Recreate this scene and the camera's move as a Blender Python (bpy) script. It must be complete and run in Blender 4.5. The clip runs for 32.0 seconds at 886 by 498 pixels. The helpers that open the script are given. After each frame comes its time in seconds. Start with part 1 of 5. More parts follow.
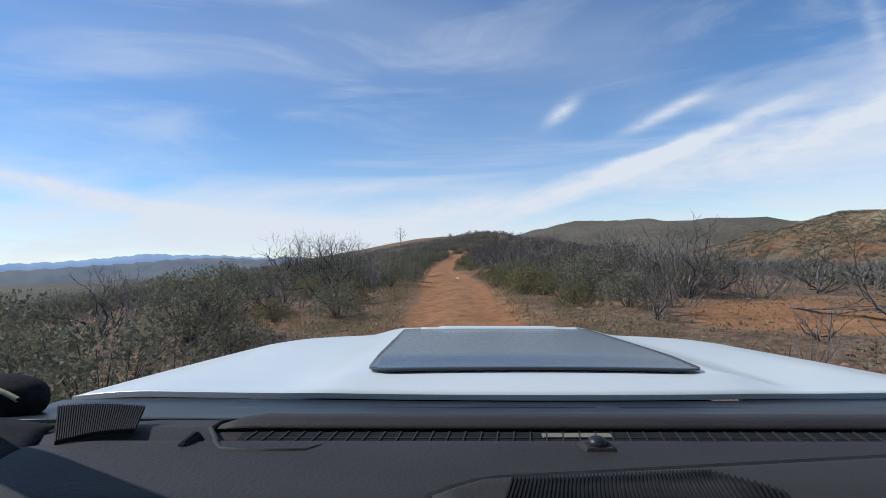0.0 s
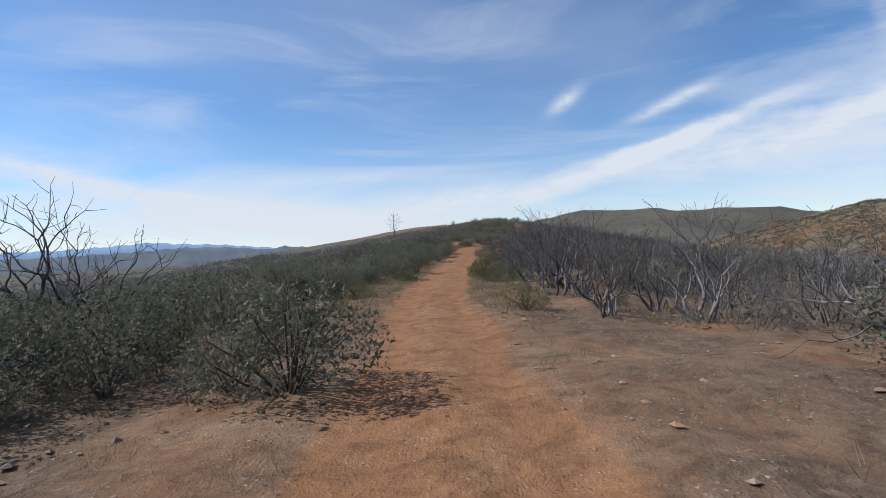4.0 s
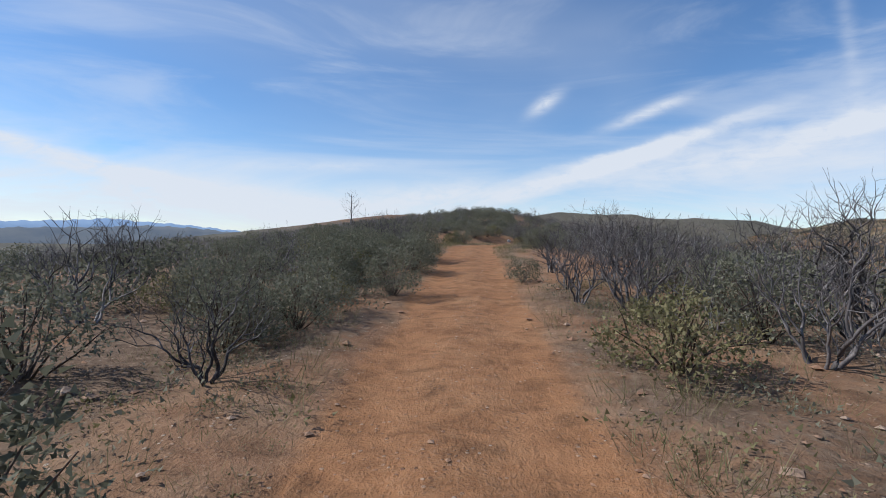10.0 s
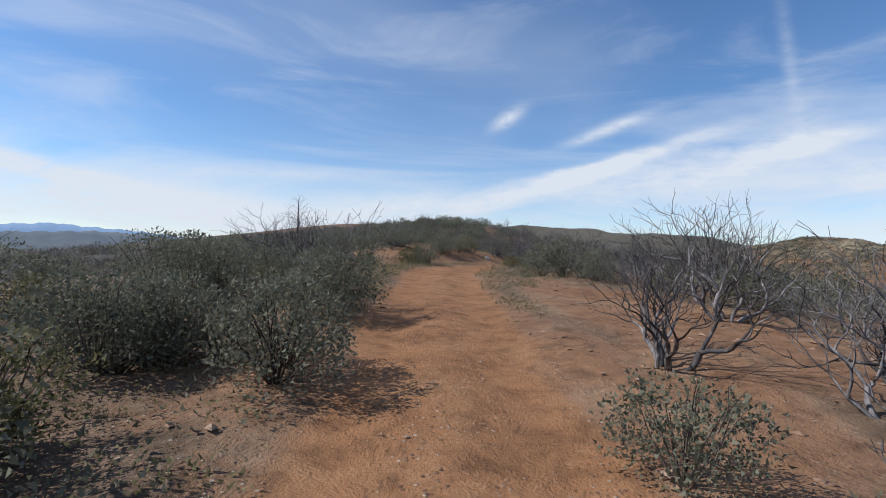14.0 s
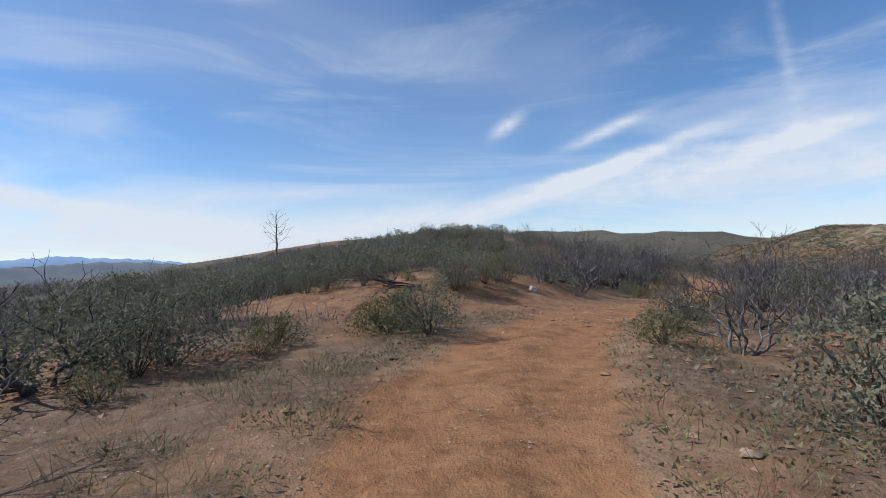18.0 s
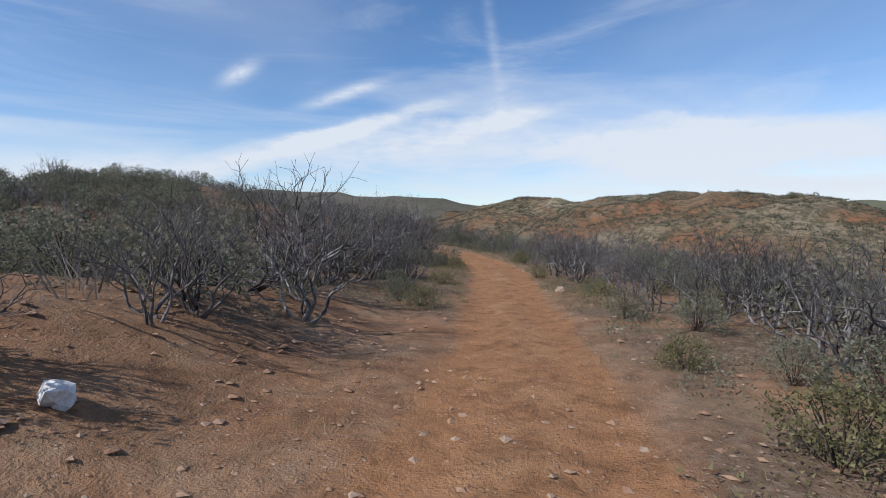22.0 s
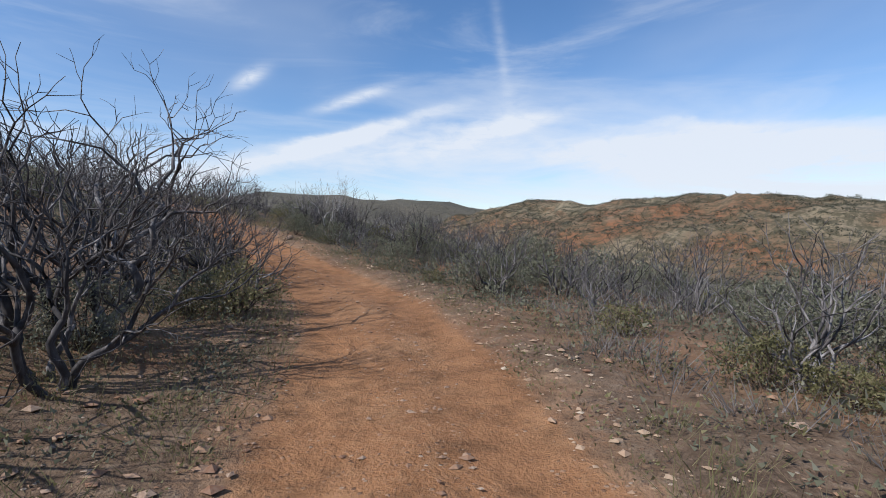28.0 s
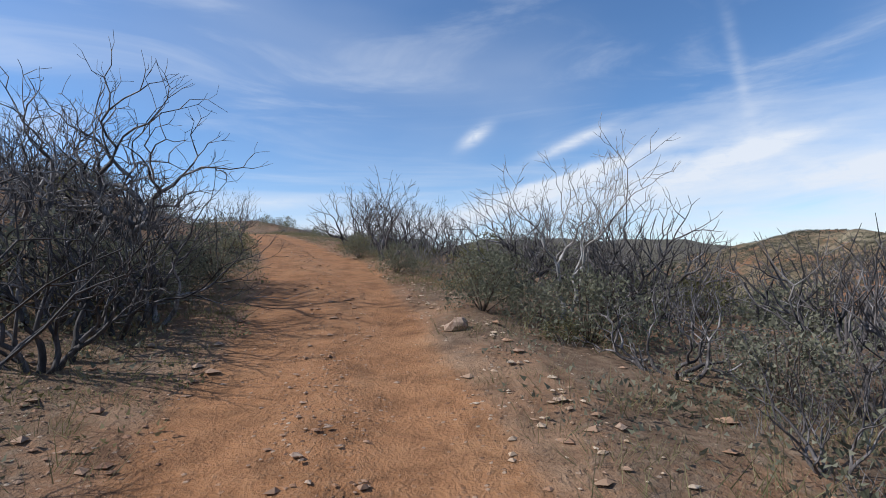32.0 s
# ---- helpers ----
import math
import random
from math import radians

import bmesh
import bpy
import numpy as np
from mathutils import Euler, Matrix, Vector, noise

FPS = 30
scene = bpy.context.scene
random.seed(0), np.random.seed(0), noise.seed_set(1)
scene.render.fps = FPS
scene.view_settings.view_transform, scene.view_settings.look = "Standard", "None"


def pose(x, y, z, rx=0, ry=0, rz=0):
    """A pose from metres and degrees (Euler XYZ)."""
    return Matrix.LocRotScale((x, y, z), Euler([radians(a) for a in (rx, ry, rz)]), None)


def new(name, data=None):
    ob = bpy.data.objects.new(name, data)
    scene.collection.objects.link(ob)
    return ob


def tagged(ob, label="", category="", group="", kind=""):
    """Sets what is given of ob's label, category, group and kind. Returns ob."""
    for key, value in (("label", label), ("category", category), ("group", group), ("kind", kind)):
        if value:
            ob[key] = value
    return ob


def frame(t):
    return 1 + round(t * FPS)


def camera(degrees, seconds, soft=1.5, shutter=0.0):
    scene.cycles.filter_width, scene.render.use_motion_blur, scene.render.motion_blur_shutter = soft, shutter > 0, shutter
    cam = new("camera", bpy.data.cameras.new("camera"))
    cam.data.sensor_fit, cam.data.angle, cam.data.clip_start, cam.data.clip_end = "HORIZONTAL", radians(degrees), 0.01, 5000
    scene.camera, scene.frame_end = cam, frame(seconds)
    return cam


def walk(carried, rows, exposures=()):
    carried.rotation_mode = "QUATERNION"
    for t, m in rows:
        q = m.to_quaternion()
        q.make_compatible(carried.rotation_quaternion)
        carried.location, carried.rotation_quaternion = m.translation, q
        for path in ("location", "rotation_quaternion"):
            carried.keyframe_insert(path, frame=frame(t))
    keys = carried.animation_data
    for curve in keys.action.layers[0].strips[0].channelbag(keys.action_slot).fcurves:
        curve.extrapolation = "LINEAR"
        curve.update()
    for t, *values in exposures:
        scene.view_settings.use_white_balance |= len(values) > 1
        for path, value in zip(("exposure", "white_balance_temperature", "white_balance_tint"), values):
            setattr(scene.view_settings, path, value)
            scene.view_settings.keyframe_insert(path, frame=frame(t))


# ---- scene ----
LENS = 82.27
PATH = (
    (0.0, 0.00, 0.00, 1.50, 90.86, 2.55, 0.04),
    (0.5, -0.03, 3.11, 1.59, 90.22, 2.12, -0.42),
    (1.0, 0.04, 6.02, 1.65, 89.96, 1.90, -0.72),
    (1.5, 0.10, 8.91, 1.70, 89.65, 1.64, -1.16),
    (2.0, 0.13, 11.81, 1.77, 89.51, 0.91, -1.48),
    (2.5, 0.21, 14.72, 1.86, 89.78, 1.82, -1.51),
    (3.0, 0.15, 17.58, 1.90, 90.22, 0.80, -1.35),
    (3.5, 0.08, 20.32, 1.98, 89.81, 1.84, -0.61),
    (5.5, -0.26, 31.46, 1.92, 89.65, 1.26, 2.47),
    (6.0, -0.46, 34.26, 1.89, 89.81, 0.39, 2.46),
    (6.5, -0.54, 36.84, 1.91, 88.98, 0.17, 1.94),
    (7.0, -0.57, 39.12, 1.90, 89.08, -0.77, 0.82),
    (7.5, -0.49, 41.18, 1.96, 89.20, -0.53, -0.54),
    (8.0, -0.30, 43.08, 1.98, 89.73, -2.79, -1.62),
    (8.5, -0.25, 44.94, 1.96, 89.10, -0.70, -2.76),
    (9.0, -0.15, 46.61, 1.98, 88.49, -2.65, -2.89),
    (9.5, -0.08, 48.16, 1.99, 89.22, -1.31, -2.70),
    (10.0, -0.02, 49.63, 2.00, 89.10, -1.04, -2.86),
    (10.5, 0.02, 50.99, 2.03, 89.26, -1.65, -3.20),
    (11.0, 0.08, 52.23, 2.07, 89.33, -0.93, -3.54),
    (11.5, 0.17, 53.29, 2.12, 89.48, -1.00, -3.82),
    (12.0, 0.26, 54.37, 2.15, 89.94, -1.02, -4.08),
    (12.5, 0.33, 55.51, 2.18, 90.14, -0.15, -4.67),
    (13.0, 0.46, 56.70, 2.24, 90.18, -0.98, -4.76),
    (13.5, 0.59, 57.91, 2.27, 90.30, -0.37, -5.28),
    (14.0, 0.79, 59.22, 2.32, 90.46, -1.88, -7.08),
    (14.5, 0.98, 60.62, 2.40, 90.24, -1.82, -8.63),
    (16.5, 1.57, 66.54, 2.75, 91.12, -2.61, -8.02),
    (17.0, 1.77, 68.06, 2.86, 91.19, -2.03, -7.34),
    (17.5, 1.93, 69.66, 2.91, 90.70, -0.84, -6.55),
    (18.0, 2.10, 71.35, 3.01, 91.66, 1.47, -6.32),
    (18.5, 2.27, 73.00, 3.10, 92.04, 0.97, -6.92),
    (19.0, 2.50, 74.56, 3.19, 90.89, 1.50, -9.12),
    (19.5, 2.91, 76.14, 3.21, 89.99, 1.18, -13.09),
    (20.0, 3.47, 77.61, 3.27, 89.65, 1.68, -17.84),
    (20.5, 4.18, 79.09, 3.32, 88.88, 1.51, -22.49),
    (21.0, 5.03, 80.51, 3.30, 88.12, 1.40, -27.40),
    (21.5, 6.05, 81.89, 3.31, 87.84, 0.78, -32.04),
    (22.0, 7.04, 83.30, 3.28, 86.81, 0.33, -35.33),
    (22.5, 8.27, 84.76, 3.13, 86.33, 0.53, -38.30),
    (23.0, 9.69, 86.21, 3.08, 86.44, -0.45, -40.59),
    (23.5, 11.00, 87.59, 2.90, 85.35, 1.97, -43.20),
    (24.0, 12.19, 88.90, 2.82, 85.58, -0.35, -43.46),
    (24.5, 13.38, 90.12, 2.76, 85.75, 1.29, -43.55),
    (25.0, 14.57, 91.44, 2.66, 86.07, 0.62, -42.84),
    (25.5, 15.77, 92.94, 2.58, 85.94, 1.05, -41.85),
    (27.5, 20.92, 99.13, 2.64, 87.05, -0.44, -36.21),
    (28.0, 22.02, 100.75, 2.64, 87.32, 0.07, -34.50),
    (28.5, 22.99, 102.36, 2.63, 87.70, 0.22, -32.61),
    (29.0, 23.73, 103.83, 2.63, 87.76, -0.96, -30.30),
    (29.5, 24.44, 105.14, 2.65, 87.84, 0.07, -27.73),
    (30.0, 25.06, 106.65, 2.66, 88.33, 0.96, -24.22),
    (30.5, 25.54, 108.15, 2.75, 89.18, -1.27, -20.32),
    (31.0, 25.92, 109.66, 2.75, 89.62, 0.67, -16.52),
    (31.5, 26.15, 111.18, 2.72, 91.01, -1.44, -13.53),
    (32.0, 26.46, 112.58, 2.81, 92.66, 1.73, -9.80),
)

# wisps of cloud: azimuth to the right, elevation, length, width, tilt, strength
SKY_WHITE = 7.8
CLOUDS = (
    (13.9, 15.0, 1.9, 0.7, 32, 0.85), (24.6, 13.6, 4.2, 0.6, 19, 0.85), (22.0, 8.8, 12.0, 0.9, 17, 0.95), (33.0, 9.0, 14.0, 2.4, 10, 0.50),
    (41.5, 10.6, 4.5, 0.8, 12, 0.8), (41.0, 18.5, 5.5, 0.6, 99, 0.24), (42.0, 13.5, 4.0, 2.2, 80, 0.22), (58.0, 7.8, 13.0, 1.7, 0, 0.8), (66.0, 6.0, 16.0, 2.2, -3, 0.6),
    (-34.0, 7.2, 13.0, 0.7, -12, 0.75), (-30.0, 5.6, 12.0, 0.5, -10, 0.5), (-24.0, 4.2, 18.0, 1.8, -3, 0.6), (-10.0, 8.0, 9.0, 0.6, 3, 0.35), (2.0, 5.0, 12.0, 1.6, 5, 0.5),
)
BANKS = ((23.0, 9.9, 11.0, 1.3, 14, 0.55), (36.5, 10.6, 9.0, 1.5, 8, 0.28), (63.0, 9.6, 13.0, 1.8, -6, 0.5))
# shrubs along the track, stretch by stretch: kind, x, y, height scale, turn
SHRUBS_1 = (
    (4, 5.1, 6.9, 0.47, 112), (3, 3.8, 9.1, 0.79, 8), (2, -6.5, 9.7, 0.63, 118), (4, 7.2, 11.7, 0.6, 228), (1, -4.1, 12.0, 0.71, 189), (0, -3.0, 13.8, 1.04, 355),
    (3, -2.4, 16.7, 1.1, 206), (1, 8.5, 16.9, 0.78, 231), (2, -4.3, 19.6, 0.93, 113), (0, -6.1, 19.9, 1.23, 30), (4, 6.9, 22.6, 0.9, 203), (1, 4.15, 25.4, 1.3, 27),
    (0, -4.0, 24.9, 1.16, 80), (0, -7.3, 27.7, 1.46, 215), (5, -6.1, 28.2, 1.01, 146), (0, 5.4, 28.4, 1.21, 257), (2, -7.0, 32.0, 1.29, 255), (3, 4.6, 32.1, 1.49, 44),
    (5, 7.0, 13.2, 0.6, 40), (5, 9.9, 13.4, 0.62, 160),
)
SHRUBS_2 = (
    (3, 3.8, 37.2, 1.6, 178),
    (0, 3.2, 37.9, 1.12, 254), (3, 2.8, 39.4, 1.36, 137), (2, 4.1, 40.5, 1.17, 41), (0, 3.6, 40.7, 1.12, 210), (3, 4.2, 42.5, 1.82, 205), (1, 3.6, 43.9, 0.9, 103),
    (3, 3.3, 46.5, 1.01, 144), (1, 5.7, 46.9, 1.06, 265), (0, 4.3, 47.8, 0.86, 73), (0, 5.3, 48.0, 0.76, 179), (1, 6.6, 48.6, 1.02, 27), (0, 3.4, 48.9, 0.81, 77),
    (1, 4.8, 50.0, 1.03, 164), (8, 7.1, 57.2, 0.76, 158), (2, -1.9, 54.3, 0.48, 323), (3, 4.4, 54.9, 1.09, 258), (8, 6.1, 57.3, 0.62, 334), (4, 4.2, 56.7, 1.06, 190),
    (3, 3.8, 58.4, 1.07, 287),
)
SHRUBS_3 = (
    (3, 3.1, 59.2, 1.02, 356), (0, 4.2, 59.5, 0.96, 341), (1, 6.9, 59.9, 0.69, 94), (2, -5.9, 60.4, 0.72, 267), (3, 3.3, 60.6, 0.93, 16), (1, 5.7, 62.0, 1.08, 232),
    (3, 5.0, 62.8, 1.14, 14), (0, 5.7, 63.1, 0.95, 235), (1, 4.0, 64.6, 0.94, 173), (0, -4.8, 66.2, 0.7, 332), (0, 6.77, 67.24, 1.15, 94), (3, -0.2, 68.6, 1.13, 338),
    (2, 7.6, 69.0, 0.95, 187), (0, -1.7, 74.0, 1.02, 135), (2, -1.1, 74.2, 0.82, 214), (1, 10.4, 76.7, 0.72, 264), (0, 6.7, 77.5, 0.67, 64), (5, -1.8, 77.6, 0.84, 16),
    (0, 8.4, 79.6, 0.76, 93), (5, 9.4, 79.5, 0.66, 30),
)
SHRUBS_4 = (
    (1, 7.9, 80.6, 0.62, 200),
    (0, 11.4, 83.3, 0.81, 325), (4, 14.2, 84.1, 1.27, 44), (1, 14.7, 84.6, 0.74, 22), (1, -1.7, 85.2, 0.51, 113), (0, 14.1, 85.3, 0.83, 146), (5, 2.2, 85.9, 0.42, 29),
    (1, -1.3, 86.0, 0.56, 72), (1, 3.9, 86.7, 0.62, 160), (3, 17.4, 86.7, 0.97, 192), (0, 17.0, 87.3, 0.9, 166), (1, 19.2, 87.9, 0.95, 271), (0, 16.2, 88.0, 0.88, 54),
    (1, 6.1, 88.3, 0.54, 91), (0, 18.9, 88.7, 0.76, 31), (3, 7.6, 89.4, 0.97, 23), (3, 8.1, 89.9, 1.0, 225), (2, 20.8, 89.9, 0.6, 94), (3, 20.3, 90.4, 0.78, 22),
    (0, 8.1, 90.5, 0.72, 210),
)
SHRUBS_5 = (
    (2, 9.8, 90.9, 0.84, 243), (3, 19.3, 91.5, 1.03, 337), (3, 20.9, 92.0, 0.53, 54), (5, 9.2, 92.4, 0.88, 82), (5, 23.0, 92.7, 0.51, 121), (3, 20.1, 92.7, 1.09, 1),
    (2, 10.6, 93.6, 1.19, 260), (3, 22.8, 94.3, 0.65, 268), (3, 21.7, 94.5, 1.27, 263), (0, 20.9, 94.8, 1.12, 266), (4, 23.3, 95.2, 0.75, 202), (1, 21.9, 95.7, 0.97, 8),
    (3, 14.5, 95.9, 1.22, 251), (0, 11.7, 96.3, 0.83, 36), (2, 21.6, 96.5, 0.88, 136), (0, 12.4, 96.6, 0.97, 95), (3, 11.2, 96.8, 1.08, 220), (3, 23.2, 96.9, 1.28, 314),
    (0, 12.9, 97.2, 1.16, 13),
)
SHRUBS_6 = (
    (7, 13.5, 97.6, 0.75, 200), (3, 13.4, 98.0, 1.23, 207), (0, 14.7, 98.3, 0.93, 102), (0, 15.4, 98.3, 0.95, 14), (8, 15.0, 98.5, 0.95, 20), (3, 23.9, 99.3, 1.31, 63),
    (0, 16.8, 99.3, 0.99, 4), (0, 15.4, 99.4, 0.79, 57), (3, 15.5, 101.2, 1.03, 276), (3, 16.4, 101.4, 0.58, 148), (3, 9.5, 101.6, 1.45, 239), (3, 13.3, 102.4, 1.3, 126),
    (3, 17.2, 102.4, 0.62, 315), (8, 20.2, 102.9, 0.7, 120), (3, 18.3, 103.9, 1.46, 169), (4, 30.6, 104.1, 0.73, 100), (5, -1.4, 104.6, 1.11, 142), (0, -4.5, 104.8, 1.44, 192),
    (3, 10.6, 105.0, 1.38, 94),
)
SHRUBS_7 = (
    (0, 13.5, 105.7, 0.82, 213), (3, 30.5, 106.0, 0.58, 256), (2, 21.7, 106.1, 1.02, 147), (9, 20.4, 106.2, 1.0, 40), (3, 16.4, 106.4, 1.67, 165), (3, 29.2, 106.5, 0.77, 190),
    (2, 21.5, 107.3, 1.16, 200), (3, 44.2, 107.4, 1.65, 130), (7, 22.0, 107.4, 1.0, 106), (1, 24.55, 109.8, 1.0, 60), (0, 22.2, 109.4, 1.3, 160), (0, 23.8, 112.3, 1.2, 86), (2, 24.6, 112.4, 0.99, 320),
    (2, 23.8, 113.5, 1.11, 181), (2, 24.0, 114.4, 0.8, 335), (3, 29.0, 115.0, 0.51, 91), (5, 29.3, 116.8, 0.52, 239), (1, 23.9, 117.3, 0.81, 290),
    (0, 23.9, 118.5, 0.97, 87),
)
SHRUBS_8 = (
    (0, 23.3, 118.5, 0.9, 97), (7, 22.6, 118.9, 0.78, 150), (6, 29.25, 118.95, 0.92, 30), (2, 24.2, 119.1, 0.87, 69), (5, 30.4, 119.1, 0.45, 82), (1, 29.9, 119.3, 0.75, 29),
    (8, 24.0, 120.4, 1.12, 77), (1, 30.8, 120.5, 1.28, 192), (8, 22.2, 121.3, 0.8, 75), (2, 29.4, 121.6, 0.86, 104), (3, 31.4, 122.2, 1.12, 35), (0, 30.2, 122.6, 1.1, 113),
    (3, 27.2, 125.1, 1.3, 252), (3, 28.4, 127.4, 0.99, 167), (0, 27.2, 128.5, 1.05, 196), (1, 24.1, 131.5, 1.4, 60),
    (0, 23.2, 132.2, 1.1, 10), (1, 28.3, 131.0, 1.25, 300), (0, 29.3, 130.2, 1.1, 140),
)
SHRUBS = SHRUBS_1 + SHRUBS_2 + SHRUBS_3 + SHRUBS_4 + SHRUBS_5 + SHRUBS_6 + SHRUBS_7 + SHRUBS_8
# bushes along the track, stretch by stretch: kind, x, y, height scale, turn
BUSHES_1 = (
    (2, -5.4, 12.4, 1.02, 7), (2, 3.5, 14.0, 0.81, 73), (1, 1.7, 16.8, 0.9, 204), (2, -2.0, 18.8, 0.93, 158), (1, 5.8, 23.9, 1.4, 65), (1, 1.9, 21.0, 0.82, 125),
    (2, -1.2, 21.3, 0.71, 86), (0, -1.5, 28.6, 1.43, 208), (2, -4.9, 42.2, 0.74, 110), (0, -3.8, 44.7, 1.18, 256), (1, 1.7, 44.8, 1.24, 5), (0, -5.6, 45.3, 0.98, 274),
    (2, -5.2, 46.0, 0.75, 147), (2, -2.2, 46.7, 0.93, 314), (0, -3.6, 47.1, 0.8, 294), (3, 2.4, 47.1, 0.89, 135), (2, -2.4, 47.5, 0.73, 324), (1, 1.5, 47.6, 0.76, 245),
    (2, -1.6, 50.9, 0.97, 105),
)
BUSHES_2 = (
    (2, -5.2, 53.7, 0.57, 78), (0, -4.1, 54.0, 0.72, 91), (1, 2.7, 54.8, 1.25, 109), (0, -1.7, 56.8, 0.9, 289), (2, -1.6, 57.8, 0.74, 253), (2, -3.6, 58.3, 0.72, 144),
    (2, -2.9, 59.1, 0.77, 265), (2, -1.8, 59.7, 0.76, 287), (2, -0.4, 59.9, 0.82, 183), (0, 2.5, 62.0, 0.72, 217), (2, -4.0, 63.5, 0.63, 175), (2, -0.1, 63.9, 0.82, 263),
    (2, -0.1, 64.4, 0.75, 31), (0, -2.1, 65.0, 0.81, 172), (0, -0.9, 65.0, 0.82, 291), (2, -0.0, 66.9, 0.78, 38), (0, 0.4, 67.6, 1.21, 32),
    (2, -1.0, 78.0, 0.74, 159),
)
BUSHES_3 = (
    (2, -0.9, 78.8, 0.89, 233), (2, -1.5, 82.3, 0.92, 188), (2, 10.7, 83.2, 0.4, 37), (1, 11.2, 84.5, 0.83, 210), (2, 12.9, 85.4, 0.4, 308), (2, 4.0, 85.6, 0.88, 180),
    (0, -0.1, 85.6, 0.76, 177), (2, 4.2, 86.2, 0.72, 216), (2, 0.4, 86.3, 0.55, 229), (2, 1.4, 86.3, 0.56, 350), (1, 2.7, 86.4, 0.41, 284), (1, 13.1, 86.6, 0.61, 2),
    (0, 5.1, 86.9, 0.77, 120), (0, -0.9, 87.2, 0.86, 57), (0, 1.8, 87.3, 0.48, 35), (1, 5.7, 87.8, 1.21, 348), (1, 20.2, 91.5, 0.67, 194), (2, 10.3, 92.6, 0.52, 70),
    (0, 19.7, 93.1, 0.55, 270),
)
BUSHES_4 = (
    (2, 13.6, 94.5, 0.5, 160), (2, -9.6, 95.6, 2.02, 347), (2, 14.1, 95.7, 0.61, 259), (1, 20.5, 96.4, 0.69, 200), (2, 16.2, 99.2, 0.82, 326), (2, -7.7, 103.8, 1.68, 246),
    (2, 3.2, 105.5, 1.77, 276), (2, -0.2, 105.7, 1.75, 35), (2, -11.9, 107.0, 2.2, 217), (2, 21.9, 107.1, 0.64, 173), (1, 23.8, 108.9, 1.16, 110), (2, 29.4, 109.0, 0.73, 171),
    (2, -16.2, 109.3, 2.2, 85), (2, 31.6, 111.4, 0.4, 114), (0, 29.7, 112.7, 0.58, 353), (2, 28.9, 112.9, 0.72, 36), (2, 24.1, 112.9, 0.52, 154), (2, 23.4, 113.0, 0.55, 249),
    (2, 24.7, 113.6, 0.56, 74),
)
BUSHES_5 = (
    (2, 31.1, 115.5, 1.0, 193), (2, 32.4, 115.9, 0.57, 19), (2, 28.1, 119.1, 0.64, 291), (0, 28.9, 119.1, 0.61, 257), (2, 23.2, 119.5, 0.72, 128), (2, 23.7, 119.9, 0.66, 296),
    (2, 30.4, 120.6, 0.46, 211), (2, 23.9, 120.9, 0.64, 233), (2, 29.0, 120.9, 0.57, 133), (2, 24.1, 121.8, 0.86, 206), (2, 27.3, 122.9, 0.51, 287), (2, 26.3, 125.8, 0.54, 173),
    (0, 45.8, 132.6, 1.79, 20), (2, 87.2, 139.6, 2.2, 54), (2, 90.8, 148.1, 2.15, 192),
)
BUSHES = BUSHES_1 + BUSHES_2 + BUSHES_3 + BUSHES_4 + BUSHES_5


def smooth(a, b, x):
    t = np.clip((np.asarray(x, float) - a) / (b - a), 0.0, 1.0)
    return t * t * (3 - 2 * t)


cam = camera(LENS, 32.0, soft=0.9, shutter=0.0)
walk(cam, [(r[0], pose(*r[1:])) for r in PATH], exposures=((0.0, 0.0, 6000.0, 10.0), (19.5, 0.0, 6000.0, 10.0), (24.0, 0.06, 6000.0, 10.0), (32.0, 0.11, 6000.0, 10.0)))

# ---- sun and sky ----
SUN_EL, SUN_AZ = 43.0, 84.0          # degrees; azimuth counted to the left of straight ahead
sun_dir = Vector((-math.sin(radians(SUN_AZ)) * math.cos(radians(SUN_EL)), math.cos(radians(SUN_AZ)) * math.cos(radians(SUN_EL)), math.sin(radians(SUN_EL))))
lamp = bpy.data.lights.new("sun", "SUN")
lamp.energy, lamp.angle, lamp.color = 4.8, radians(0.6), (1.0, 0.95, 0.88)
sun = new("sun", lamp)
sun.rotation_mode = "QUATERNION"
sun.rotation_quaternion = sun_dir.to_track_quat("Z", "Y")
sun.location = sun_dir * 200


